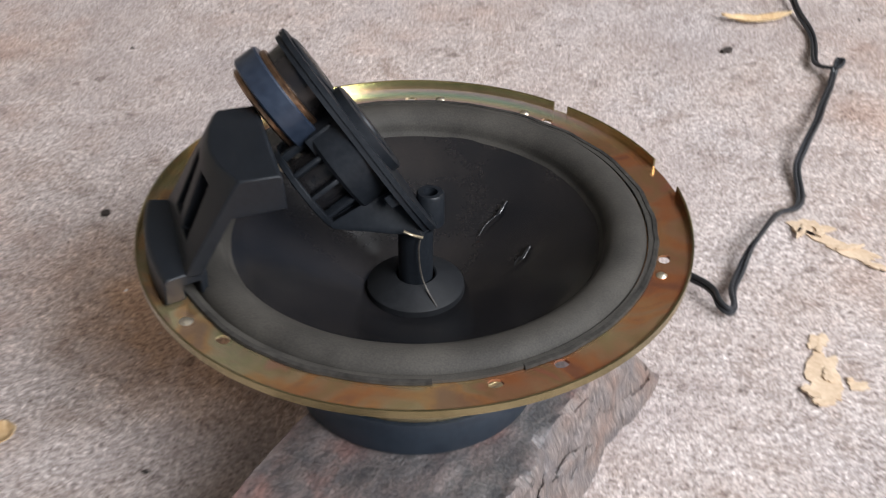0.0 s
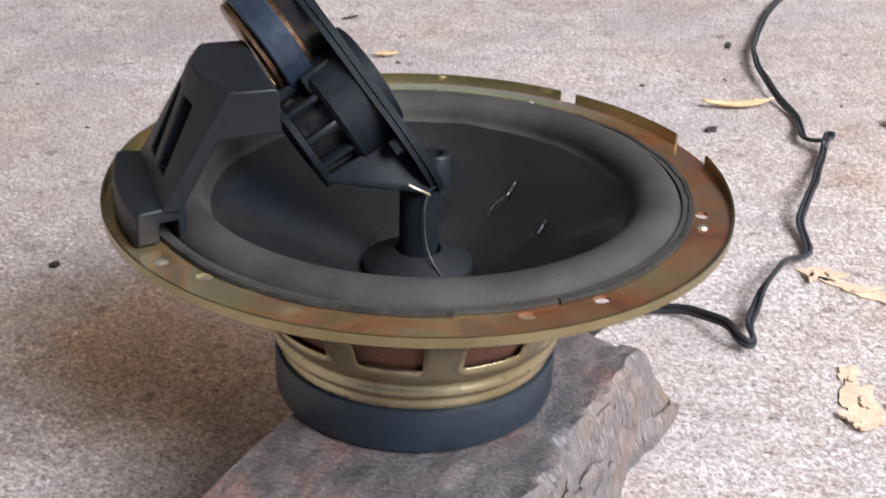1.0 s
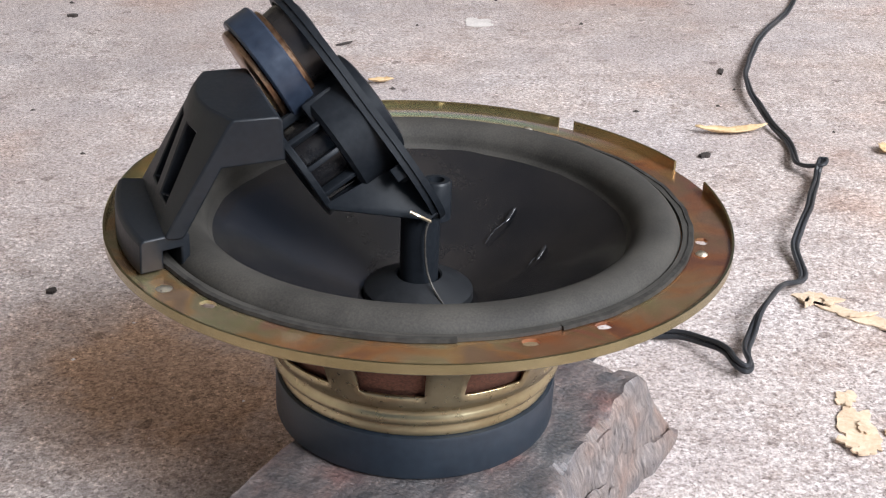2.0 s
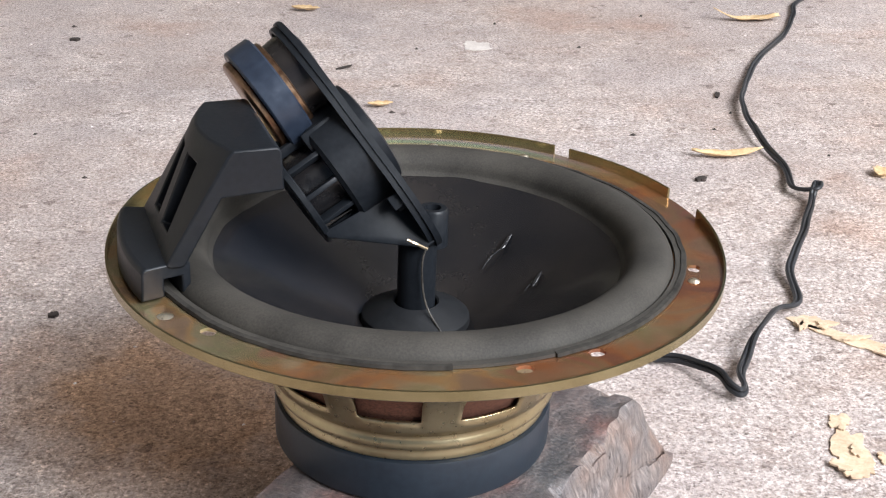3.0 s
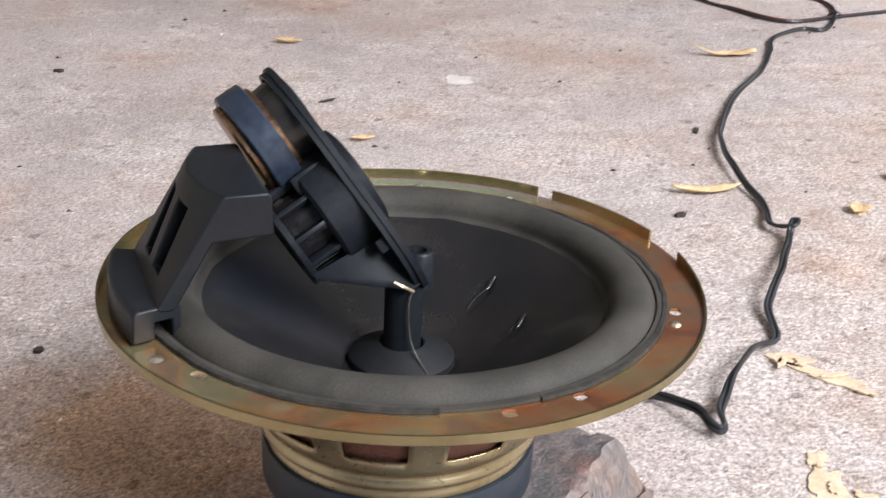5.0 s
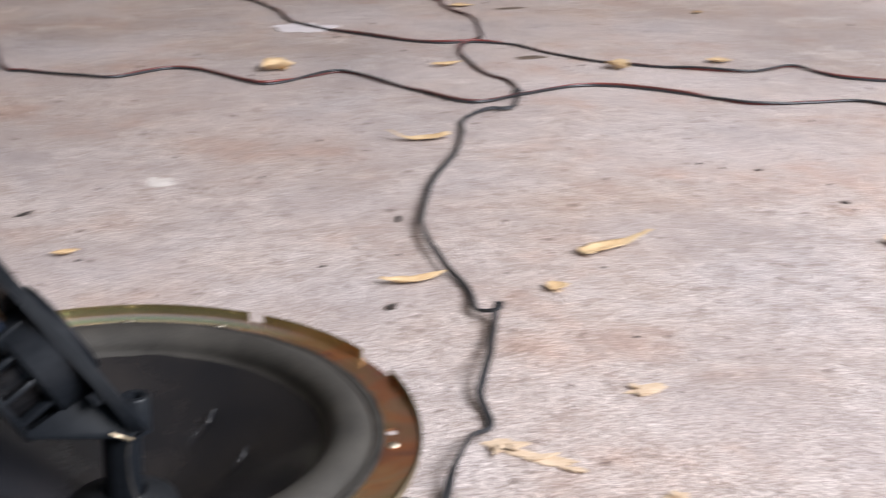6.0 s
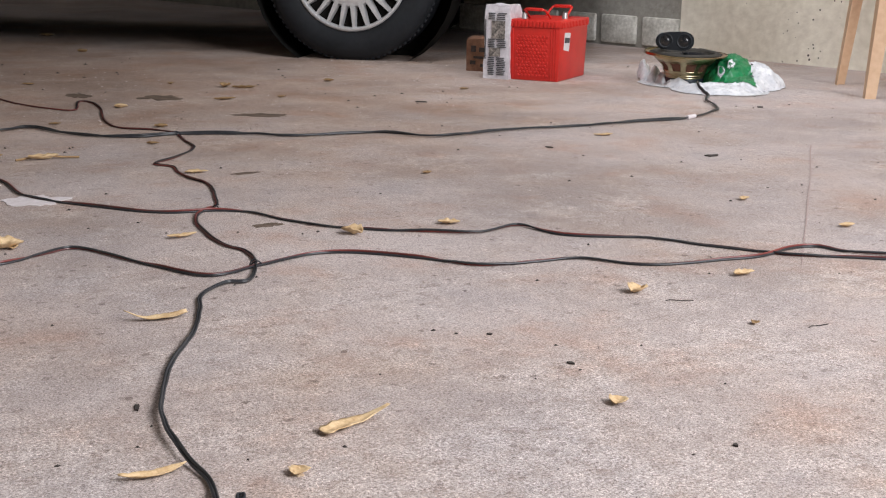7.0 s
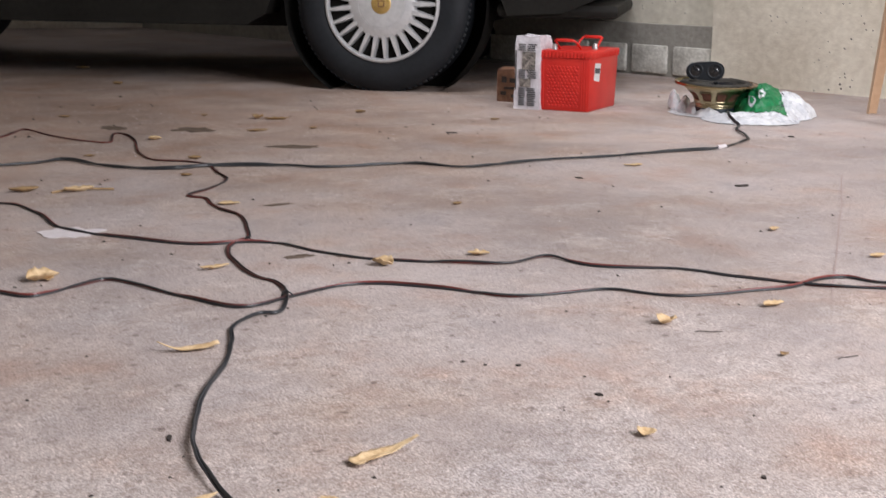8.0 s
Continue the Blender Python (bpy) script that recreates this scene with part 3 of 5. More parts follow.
def basket_parts(top):
    part("flange", flange_plate(), "flange", top, "tarnished yellow zinc flange with screw holes", UP, True, 30)
    def lip_height(co):
        s = co.y / max(1e-6, math.hypot(co.x, co.y))
        if co.z > 0:
            co.z *= 0.0012 + 0.0038 * min(1, max(0, (s + 0.25) / 0.5))
        return co

    for a0, a1 in ((57.7, 373.5), (25.0, 54.0)):
        wall = lathe([(0.1234, -0.0010), (0.1234, 0.93), (0.1239, 1.0), (0.1244, 0.93), (0.1244, -0.0026), (0.1239, -0.0031), (0.1234, -0.0026)], max(12, int((a1 - a0) / 2)), a0, a1, True, warp=lip_height)
        part("lip", wall, "lip", top, "", UP)
    body = [(0.0985, -0.0015), (0.0955, -0.012), (0.084, -0.024), (0.073, -0.033), (0.0678, -0.041), (0.0648, -0.0490), (0.0630, -0.0535), (0.0617, -0.0562),
            (0.0600, -0.0575), (0.0592, -0.0590), (0.0598, -0.0606), (0.0606, -0.0618), (0.0606, -0.0634), (0.0594, -0.0648), (0.0574, -0.0658), (0.0569, -0.0668), (0.0574, -0.0680), (0.0578, -0.0692), (0.0575, -0.0708), (0.0550, -0.0718)]
    basket = lathe(body, 160, skip=lambda row, a: 2 <= row <= 4 and ((a - 250.0) % 35.0) < 22.5)
    ob = part("basket", basket, "zinc", top, "yellow zinc pressed steel basket", UP, True, 50)
    solid = ob.modifiers.new("sheet", "SOLIDIFY")
    solid.thickness = 0.0012
    part("spider", lathe([(0.024 + 0.0020 * k, -0.0520 + 0.00075 * k + (0.0009 if k % 2 else -0.0009)) for k in range(22)] + [(0.0640, -0.0372), (0.0605, -0.0440), (0.0590, -0.0505), (0.0600, -0.0520), (0.0622, -0.0470), (0.0655, -0.0400), (0.0715, -0.0325), (0.0800, -0.0248)], 72), "spider", top, "brown corrugated cloth spider", UP)
    part("magnet", lathe([(0.001, -0.091), (0.0577, -0.091), (0.0590, -0.0904), (0.0594, -0.0890), (0.0594, -0.0730), (0.0589, -0.0717), (0.0574, -0.0712), (0.001, -0.0712)], 96, closed=True),
         "ferrite", top, "blue-black painted ring magnet", UP)
    skirt = [(0.0228, -0.0372), (0.030, -0.0338), (0.040, -0.0285), (0.050, -0.0230), (0.060, -0.0172), (0.070, -0.0115), (0.078, -0.0070), (0.0862, -0.0030)]
    fine = []
    for a, b in zip(skirt, skirt[1:]):
        fine += [(a[0] + (b[0] - a[0]) * k / 5, a[1] + (b[1] - a[1]) * k / 5) for k in range(5)]
    part("cone", lathe(fine + [skirt[-1]], 144, warp=dented), "cone", top, "glossy black cone with creases", UP)
    roll = [(0.0830, -0.0046), (0.0845, -0.0034)] + half_roll(0.0850, 0.1042, -0.0022, 0.0085) + [(0.1044, 0.0014), (0.1076, 0.0014), (0.1078, 0.0002)]
    part("surround", lathe(roll, 144), "rubber", top, "dusty grey foam rubber surround roll", UP, True, 70)

    def ragged(co):
        a = math.atan2(co.y, co.x)
        k = noise.noise(Vector((math.cos(a) * 7, math.sin(a) * 7, 3.1)))
        r = math.hypot(co.x, co.y)
        if r > 0.1065:
            s = (r + 0.0004 * k + 0.0003 * (k > 0.15)) / r
            return Vector((co.x * s, co.y * s, co.z))
        return co

    part("gasket", lathe([(0.1066, 0.0006), (0.1066, 0.0018), (0.1085, 0.0017), (0.1089, 0.0004)], 200, -64, 276, True, warp=ragged), "gasket", top, "torn black gasket ring", UP)
    part("dust_ring", lathe([(0.0090, -0.0300), (0.0090, -0.0286), (0.0098, -0.0281), (0.0215, -0.0332), (0.0226, -0.0342), (0.0229, -0.0372)], 72), "cap", top, "matt black conical ring", UP)
    part("pole", lathe([(0.0062, -0.048), (0.0080, -0.048), (0.0080, 0.0025), (0.0074, 0.0032), (0.0062, 0.0032)], 40, closed=True), "plastic", top, "glossy black tube", UP)
    for a in (86.0, 63.0, -17.5):
        x, y = 0.1125 * math.cos(radians(a)), 0.1125 * math.sin(radians(a))
        part("rivet", lathe([(0.0001, 0.0012), (0.0016, 0.0010), (0.0024, 0.0002), (0.0024, -0.001)], 16), "rivet", top, "", UP @ Matrix.Translation((x, y, 0)))


def bracket_parts(top, angle):
    """The plastic foot and hollow arm that carry the tweeters; u runs outwards, v along the rim."""
    turn = UP @ pose(0, 0, 0, 0, 0, angle)

    def arc(v):
        return 0.008 * (1 - (v / 0.029) ** 2)

    bm = bmesh.new()
    vs = [-0.0290, -0.0270, -0.0150, -0.0050, 0.0030, 0.0140, 0.0270, 0.0290]
    lo, hi = (0.1060, 0.0138), (0.0810, 0.0556)
    cuts = [0.0, 0.16, 0.80, 0.97, 1.0]
    inner = [(0.0640, 0.0566), (0.0625, 0.0552), (0.0616, 0.0397), (0.0845, 0.0385), (0.0985, 0.0134), (0.1000, 0.0125), (0.1045, 0.0125)]
    cols = []
    for v in vs:
        col = []
        for c in cuts:
            u = lo[0] + (hi[0] - lo[0]) * c + arc(v) * c
            col.append(bm.verts.new((u, v, lo[1] + (hi[1] - lo[1]) * c + (0.0008 if c == 1.0 else 0))))
        col[-1].co.x -= 0.0012
        for u, z in inner:
            col.append(bm.verts.new((u, v, z)))
        cols.append(col)
    n = len(cols[0])
    for j in range(len(vs) - 1):
        for k in range(n):
            q = (k + 1) % n
            a, b = cols[j], cols[j + 1]
            if k in (1,) and j in (2, 4):
                d = Vector((-0.0085, 0, -0.004))
                deep = [bm.verts.new(w.co + d) for w in (a[k], b[k], b[q], a[q])]
                rim = (a[k], b[k], b[q], a[q])
                for s in range(4):
                    bm.faces.new((rim[s], rim[(s + 1) % 4], deep[(s + 1) % 4], deep[s]))
                bm.faces.new(deep)
                continue
            bm.faces.new((a[k], b[k], b[q], a[q]))
    bm.faces.new(cols[0])
    bm.faces.new(cols[-1][::-1])
    arm = part("bracket", bm, "plastic", top, "hollow black plastic arm with two slots", turn, True, 25)
    # foot: a channel that hugs the rim
    shell = [(0.1000, 0.0012), (0.1000, 0.0130), (0.1008, 0.0142), (0.1175, 0.0142), (0.1190, 0.0130), (0.1196, 0.0012), (0.1105, 0.0012), (0.1105, 0.0085), (0.1035, 0.0085), (0.1035, 0.0012)]
    foot = part("bracket_foot", lathe(shell, 24, -15.2, 15.2, True), "plastic", top, "", turn, True, 30)
    for ob in (arm, foot):
        edge = ob.modifiers.new("worn_edge", "BEVEL")
        edge.width, edge.segments, edge.limit_method, edge.angle_limit = 0.0007, 2, "ANGLE", radians(28)


def oval(length, width, count=64):
    """A plate's outline with two round ends and a slight waist."""
    out = []
    for k in range(count):
        a = math.tau * k / count
        c, s = math.cos(a), math.sin(a)
        waist = (1 - 0.07 * math.exp(-(c / 0.28) ** 2)) * (1 + 0.14 * c)
        out.append((length * math.copysign(abs(c) ** 0.86, c), width * waist * math.copysign(abs(s) ** 0.80, s)))
    return out


def tweeter_parts(top, m, drivers):
    """Two small drivers on an oval plate; x along the plate, z out of its front."""
    plate = UP @ m
    bm = prism(oval(0.0560, 0.0290), -0.0026, 0.0, 0.0008)
    part("tweeter_plate", bm, "plastic", top, "oval black plastic tweeter plate", plate, True, 35)
    rim = bmesh.new()
    a, b = oval(0.0550, 0.0282), oval(0.0532, 0.0264)
    rings = [[rim.verts.new((x, y, z)) for x, y in o] for o, z in ((a, -0.0024), (a, -0.0052), (b, -0.0052), (b, -0.0024))]
    for k in range(64):
        for s in range(4):
            p, q = rings[s], rings[(s + 1) % 4]
            rim.faces.new((p[k], p[(k + 1) % 64], q[(k + 1) % 64], q[k]))
    part("plate_rim", rim, "plastic", top, "", plate, True, 35)
    for x, r, tall in drivers:
        at = plate @ Matrix.Translation((x, 0, 0))
        ring = part("driver_ring", lathe([(r, -0.0002), (r, tall), (r - 0.002, tall + 0.0008), (r - 0.005, tall), (r - 0.0065, 0.0002)], 56), "plastic", top, "", at)
        part("dome", lathe([(r - 0.0065, 0.0003), (0.012, 0.0004), (0.0105, 0.0008), (0.0085, 0.0015), (0.005, 0.0021), (0.0002, 0.0024)], 48), "cone", ring, "shiny black tweeter dome")
    # upper driver: ferrite ring between two plated discs
    at = plate @ Matrix.Translation((-0.0328, 0, -0.0035))
    part("front_disc", lathe([(0.0001, -0.0088), (0.0205, -0.0088), (0.0212, -0.0094), (0.0212, -0.0112), (0.0001, -0.0112)], 56), "bronze", top, "copper-coloured plated disc", at)
    part("tweeter_magnet", lathe([(0.0001, -0.0112), (0.0240, -0.0112), (0.0248, -0.0120), (0.0248, -0.0218), (0.0240, -0.0226), (0.0001, -0.0226)], 64), "tweeter_magnet", top, "blue-black ring magnet", at)
    part("back_disc", lathe([(0.0001, -0.0225), (0.0208, -0.0225), (0.0215, -0.0232), (0.0215, -0.0250), (0.0205, -0.0258), (0.0001, -0.0258)], 56), "bronze", top, "", at)
    part("driver_neck", lathe([(0.0185, -0.0088), (0.0195, 0.0005)], 40), "cone", top, "", at)
    # lower driver: an open cage with ribs
    at = plate @ Matrix.Translation((0.0058, 0, -0.0068))
    part("cage_ring", lathe([(0.0185, -0.0275), (0.0225, -0.0275), (0.0230, -0.0280), (0.0230, -0.0300), (0.0225, -0.0305), (0.0185, -0.0305)], 56, closed=True), "plastic", top, "", at)
    part("cage_collar", lathe([(0.0190, -0.0135), (0.0235, -0.0135), (0.0250, -0.0120), (0.0255, 0.0022), (0.0215, 0.0022)], 56, closed=True), "plastic", top, "", at)
    for k in range(11):
        a = math.tau * (k + 0.5) / 11
        part("rib", box(0.0042, 0.0022, 0.0150, 0.0004), "plastic", top, "", at @ Matrix.Rotation(a, 4, "Z") @ Matrix.Translation((0.0208, 0, -0.0205)))
    part("cage_core", lathe([(0.0001, -0.0290), (0.0150, -0.0290), (0.0160, -0.0270), (0.0178, -0.0100), (0.0178, 0.0022)], 40), "cone", top, "", at)
    part("cage_lug", box(0.0090, 0.0070, 0.0140, 0.001), "plastic", top, "", plate @ Matrix.Translation((-0.0085, -0.0150, -0.0150)))
    wedge = prism([(0.0235, -0.0365), (0.0265, -0.0365), (0.0530, -0.0075), (0.0530, -0.0020), (0.0270, -0.0020)], -0.0135, 0.0135, 0.0006)
    bmesh.ops.transform(wedge, matrix=Matrix(((1, 0, 0, 0), (0, 0, 1, 0), (0, 1, 0, 0), (0, 0, 0, 1))), verts=wedge.verts)
    part("plate_foot", wedge, "plastic", top, "", plate, True, 30)
    for k in (3, 4):
        part("back_rib", box(0.0016, 0.0460 - 0.003 * k, 0.0050, 0.0003), "plastic", top, "", plate @ Matrix.Translation((-0.046 + 0.020 * k, 0, -0.0048)))
    for y in (-0.0225, 0.0225):
        part("clip", box(0.0060, 0.0030, 0.0070, 0.0005), "plastic", top, "", plate @ Matrix.Translation((0.0300, y, -0.0060)))
    part("screw", lathe([(0.0001, -0.0318), (0.0022, -0.0314), (0.0026, -0.0304)], 14), "rivet", top, "", at @ Matrix.Translation((-0.0150, -0.0140, 0)))


def axes(x, z, at):
    x, z = Vector(x).normalized(), Vector(z).normalized()
    y = z.cross(x).normalized()
    z = x.cross(y)
    m = Matrix((x, y, z)).transposed().to_4x4()
    m.translation = at
    return m


woofer = root("loudspeaker", FLANGE @ Matrix.Translation((0, 0.0025, 0)) @ Matrix.Diagonal((1.0105 * SIZE, 0.978 * SIZE, SIZE, 1.0)) @ Matrix.Translation((0.0006, 0, -DEEP)), "round woofer with tarnished brass flange and leaning tweeter pod on stone", "loudspeaker")
basket_parts(woofer)
bracket_parts(woofer, 198.0)
tweeter_parts(woofer, axes((0.0662, -0.0278, -0.0825), (0.769, 0.340, 0.543), (-0.0246, 0.0170, 0.0397)), ((-0.0355, 0.0150, 0.0008), (0.0010, 0.0225, 0.0036)))
lead = glide([(0.0045, -0.0080, 0.0030), (0.0020, -0.0100, -0.0050), (0.0025, -0.0100, -0.0180), (0.0050, -0.0120, -0.0270), (0.0105, -0.0190, -0.0335)], 8)
part("tinsel_lead", tube(lead, 0.00045, 6), "tinsel", woofer, "grey braided tinsel lead", UP)
part("solder_tag", tube(glide([(-0.0045, -0.0150, 0.0066), (-0.0005, -0.0150, 0.0046), (0.0036, -0.0120, 0.0012)], 5), 0.0007, 6), "solder", woofer, "bright bare wire end", UP)
part("boss", lathe([(0.0030, -0.0090), (0.0066, -0.0080), (0.0064, 0.0080), (0.0056, 0.0090), (0.0034, 0.0090), (0.0030, 0.0040)], 28, closed=True), "plastic", woofer, "", UP @ Matrix.Translation((0.0062, 0.0134, 0)))
for x0, y0, x1, y1 in ((0.0290, 0.0290, 0.0420, 0.0440), (0.0455, 0.0030, 0.0520, 0.0110)):
    ridge = []
    for k in range(7):
        x, y = x0 + (x1 - x0) * k / 6, y0 + (y1 - y0) * k / 6 + 0.0012 * math.sin(k * 1.1)
        ridge.append(Vector((x, y, -0.0372 + 0.5450 * (math.hypot(x, y) - 0.0228) + 0.0002)))
    part("crease", tube(ridge, 0.00030, 6), "gloss", woofer, "shiny crease in the cone", UP)
    tip, way = ridge[5], (ridge[6] - ridge[4]).normalized()
    dent = bmesh.new()
    bmesh.ops.create_uvsphere(dent, u_segments=16, v_segments=8, radius=1.0)
    for v in dent.verts:
        v.co = Vector((v.co.x * 0.0052, v.co.y * 0.0011 * (1 + 0.4 * math.sin(9 * v.co.x)), v.co.z * 0.0006))
    part("dent", dent, "gloss", woofer, "", UP @ axes(way, Vector((-0.35 * tip.x / 0.05, -0.35 * tip.y / 0.05, 1)), tip))
# the glint beside the bracket's foot, built as a bright metal dome
part("glint_dome", lathe([(0.0001, 0.0008), (0.0016, 0.0006), (0.0030, 0.0001)], 20), "rivet", woofer, "small bright dome standing in for a glint on the flange", UP @ Matrix.Translation((0.1165 * math.cos(radians(219)), 0.1165 * math.sin(radians(219)), 0.0)))


def stone_slab():
    """A split slab: flat sloping top, broken fibrous face along one long side, sloping broken end."""
    bm = bmesh.new()
    n, m = 70, 110
    rings = []
    for j in range(m + 1):
        along = j / m
        y = -0.150 + 0.287 * along
        ragged = 0.006 * noise.noise(Vector((y * 28, 0.3, 0))) + 0.0025 * noise.noise(Vector((y * 110, 0.3, 0)))
        foot = 0.012 + 0.009 * noise.noise(Vector((y * 16, 4.3, 0)))
        end = max(0.0, (along - 0.93) / 0.07)
        row = []
        for i in range(n + 1):
            s = i / n
            if s < 0.12:
                x, up = -0.0515 - 0.008 * (1 - s / 0.12), s / 0.12
            elif s < 0.66:
                x, up = -0.0515 + 0.1030 * (s - 0.12) / 0.54, 1.0
            else:
                k = (s - 0.66) / 0.34
                x, up = 0.0515 + foot * k, 1 - k ** 1.15
            x += ragged * min(1, max(0, (x + 0.03) / 0.06)) if s > 0.3 else 0.3 * ragged
            up *= 1 - end ** 1.6
            top = 0.0476 - 0.0422 * min(x, 0.0515)
            q = Vector((x * 60, y * 22, up * 3))
            rough = 0.0007 * noise.noise(q * 2)
            if s > 0.65 or end > 0:
                split = abs(noise.noise(Vector((x * 35 - y * 20, y * 30 + x * 15, up * 2.2))))
                rough = (0.0040 * noise.noise(q) + 0.0022 * noise.noise(q * 3.1) - 0.004 * max(0, 0.12 - split) / 0.12) * min(1, up / 0.08)
                x += 0.003 * noise.noise(q * 1.7)
            row.append(bm.verts.new((x, y + 0.020 * end + 0.004 * end * noise.noise(Vector((x * 40, 2.2, up))), max(-0.002, up * top + rough * (0 < i < n)))))
        rings.append(row)
    for a, b in zip(rings, rings[1:]):
        for i in range(n):
            bm.faces.new((a[i], a[i + 1], b[i + 1], b[i]))
    bm.faces.new(rings[0][::-1])
    bm.faces.new(rings[-1])
    return bm


stone_turn = math.degrees(math.atan2(-0.475, 0.88))
thing("stone_slab", stone_slab(), "stone", pose(-0.0106, 0.3291, 0, 0, 0, stone_turn), "rough broken purple-grey stone slab under the loudspeaker", "stone")


# ---- the cables on the floor ----
def cable(points, label, low=0.0016, lift=(), over=None, stripe="cable_red", thick=0.0016):
    """A flat twin lead: two cores side by side that twist over now and then."""
    path = glide([(x, y, low) for x, y in points], 7)
    top = root("speaker_cable", Matrix.Translation((points[0][0], points[0][1], 0)), label, "cable", "speaker cables on the floor")
    base = path[0].copy()
    base.z = 0
    sides = ([], [])
    along = 0.0
    for i, p in enumerate(path):
        d = (path[min(i + 1, len(path) - 1)] - path[max(i - 1, 0)]).normalized()
        s = d.cross(Vector((0, 0, 1)))
        along += (path[i] - path[i - 1]).length if i else 0
        p = p + s * (0.0012 * noise.noise(Vector((along * 30, points[0][0], 1.5))) + 0.0020 * noise.noise(Vector((along * 9, points[0][0], 2.5))))
        tilt = 2.0 * noise.noise(Vector((along * 9, points[0][0] * 3, 0.5)))
        rise = sum(h * math.exp(-(((p.x - x) ** 2 + (p.y - y) ** 2) / (w * w))) for x, y, w, h in lift)
        rise += 0.0022 * max(0, noise.noise(Vector((along * 5, points[0][1] * 3, 4.5))))
        off = 0.96 * thick * (s * math.cos(tilt) + Vector((0, 0, 1)) * math.sin(tilt))
        p = Vector((p.x * (1 - 2.95 * rise), -0.08 + (p.y + 0.08) * (1 - 2.95 * rise), p.z))      # a raised stretch also leans forward
        c = p - base + Vector((0, 0, rise + 0.0015 * abs(math.sin(tilt))))
        c.z += over(p.x, p.y) if over else 0
        sides[0].append(c + off)
        sides[1].append(c - off)
    part("core", tube(sides[0], thick, 8), "cable", top)
    part("core", tube(sides[1], thick, 8), stripe, top, "core with a dull red stripe" if stripe == "cable_red" else "")
    return top


MAIN = [(0.060, 0.470), (0.098, 0.518), (0.131, 0.525), (0.148, 0.516), (0.156, 0.507), (0.1585, 0.494), (0.162, 0.4875), (0.1655, 0.493), (0.168, 0.513), (0.184, 0.550), (0.203, 0.581), (0.219, 0.592), (0.228, 0.639), (0.245, 0.682), (0.262, 0.720),
        (0.285, 0.777), (0.281, 0.770), (0.267, 0.774), (0.271, 0.812), (0.268, 0.869), (0.275, 0.956), (0.287, 1.007), (0.311, 1.074), (0.336, 1.130), (0.368, 1.190), (0.404, 1.281), (0.418, 1.324), (0.438, 1.357), (0.468, 1.381), (0.489, 1.375), (0.504, 1.392), (0.533, 1.458)]
MAIN_ON = [(0.533, 1.458), (0.540, 1.527), (0.527, 1.565), (0.521, 1.627), (0.527, 1.709), (0.547, 1.770), (0.577, 1.812), (0.597, 1.832), (0.616, 1.904), (0.637, 2.008), (0.624, 2.070), (0.623, 2.143), (0.628, 2.198), (0.606, 2.240), (0.661, 2.293), (0.727, 2.399), (0.735, 2.499),
           (0.745, 2.598), (0.719, 2.652), (0.654, 2.714), (0.651, 2.840), (0.686, 3.050), (0.688, 3.178), (0.664, 3.187), (0.624, 3.040), (0.577, 3.079), (0.516, 3.206), (0.470, 3.358), (0.393, 3.228), (0.250, 3.150), (0.050, 3.230)]
LOW = [(-0.165, 2.200), (-0.141, 2.049), (-0.127, 1.906), (-0.111, 1.750), (-0.078, 1.724), (-0.005, 1.678), (0.040, 1.664), (0.104, 1.699), (0.149, 1.679), (0.196, 1.600), (0.228, 1.575), (0.283, 1.605), (0.339, 1.623), (0.392, 1.522), (0.453, 1.420),
       (0.527, 1.442), (0.611, 1.473), (0.671, 1.458), (0.744, 1.396), (0.795, 1.331), (0.875, 1.320), (0.941, 1.312), (1.004, 1.245), (1.113, 1.229), (1.179, 1.225), (1.245, 1.244), (1.292, 1.239), (1.318, 1.191), (1.420, 1.120)]
MID = [(0.020, 2.390), (0.118, 2.360), (0.205, 2.313), (0.291, 2.270), (0.321, 2.164), (0.336, 2.020), (0.400, 1.915), (0.499, 1.809), (0.584, 1.792), (0.629, 1.760), (0.659, 1.689), (0.710, 1.613), (0.815, 1.540), (0.890, 1.505), (0.967, 1.522),
       (0.995, 1.441), (1.100, 1.377), (1.147, 1.307), (1.196, 1.246), (1.219, 1.215), (1.294, 1.166), (1.400, 1.090)]
FAR = [(0.060, 2.780), (0.300, 2.740), (0.409, 2.750), (0.475, 2.772), (0.547, 2.629), (0.652, 2.563), (0.742, 2.571), (0.888, 2.523), (0.970, 2.465), (1.149, 2.448), (1.255, 2.354), (1.444, 2.389), (1.636, 2.383), (1.806, 2.399),
       (1.959, 2.404), (2.101, 2.485), (2.150, 2.525), (2.205, 2.610), (2.245, 2.690), (2.322, 2.780), (2.345, 2.850), (2.395, 2.925)]
cable(MAIN, "black twin speaker cable, kinked, running from the loudspeaker across the concrete", lift=((0.285, 0.774, 0.02, 0.008), (0.240, 0.680, 0.05, 0.009), (0.190, 0.555, 0.035, 0.006), (0.150, 0.500, 0.02, 0.005), (0.280, 0.930, 0.08, 0.005)), stripe="cable", thick=0.00145)
cable(MAIN_ON, "black twin cable zigzagging over the concrete past the other leads")
cable(LOW, "long black twin cable with a red stripe on the concrete", low=0.0020)
cable(MID, "long black twin cable crossing a pale paper scrap", low=0.0020)
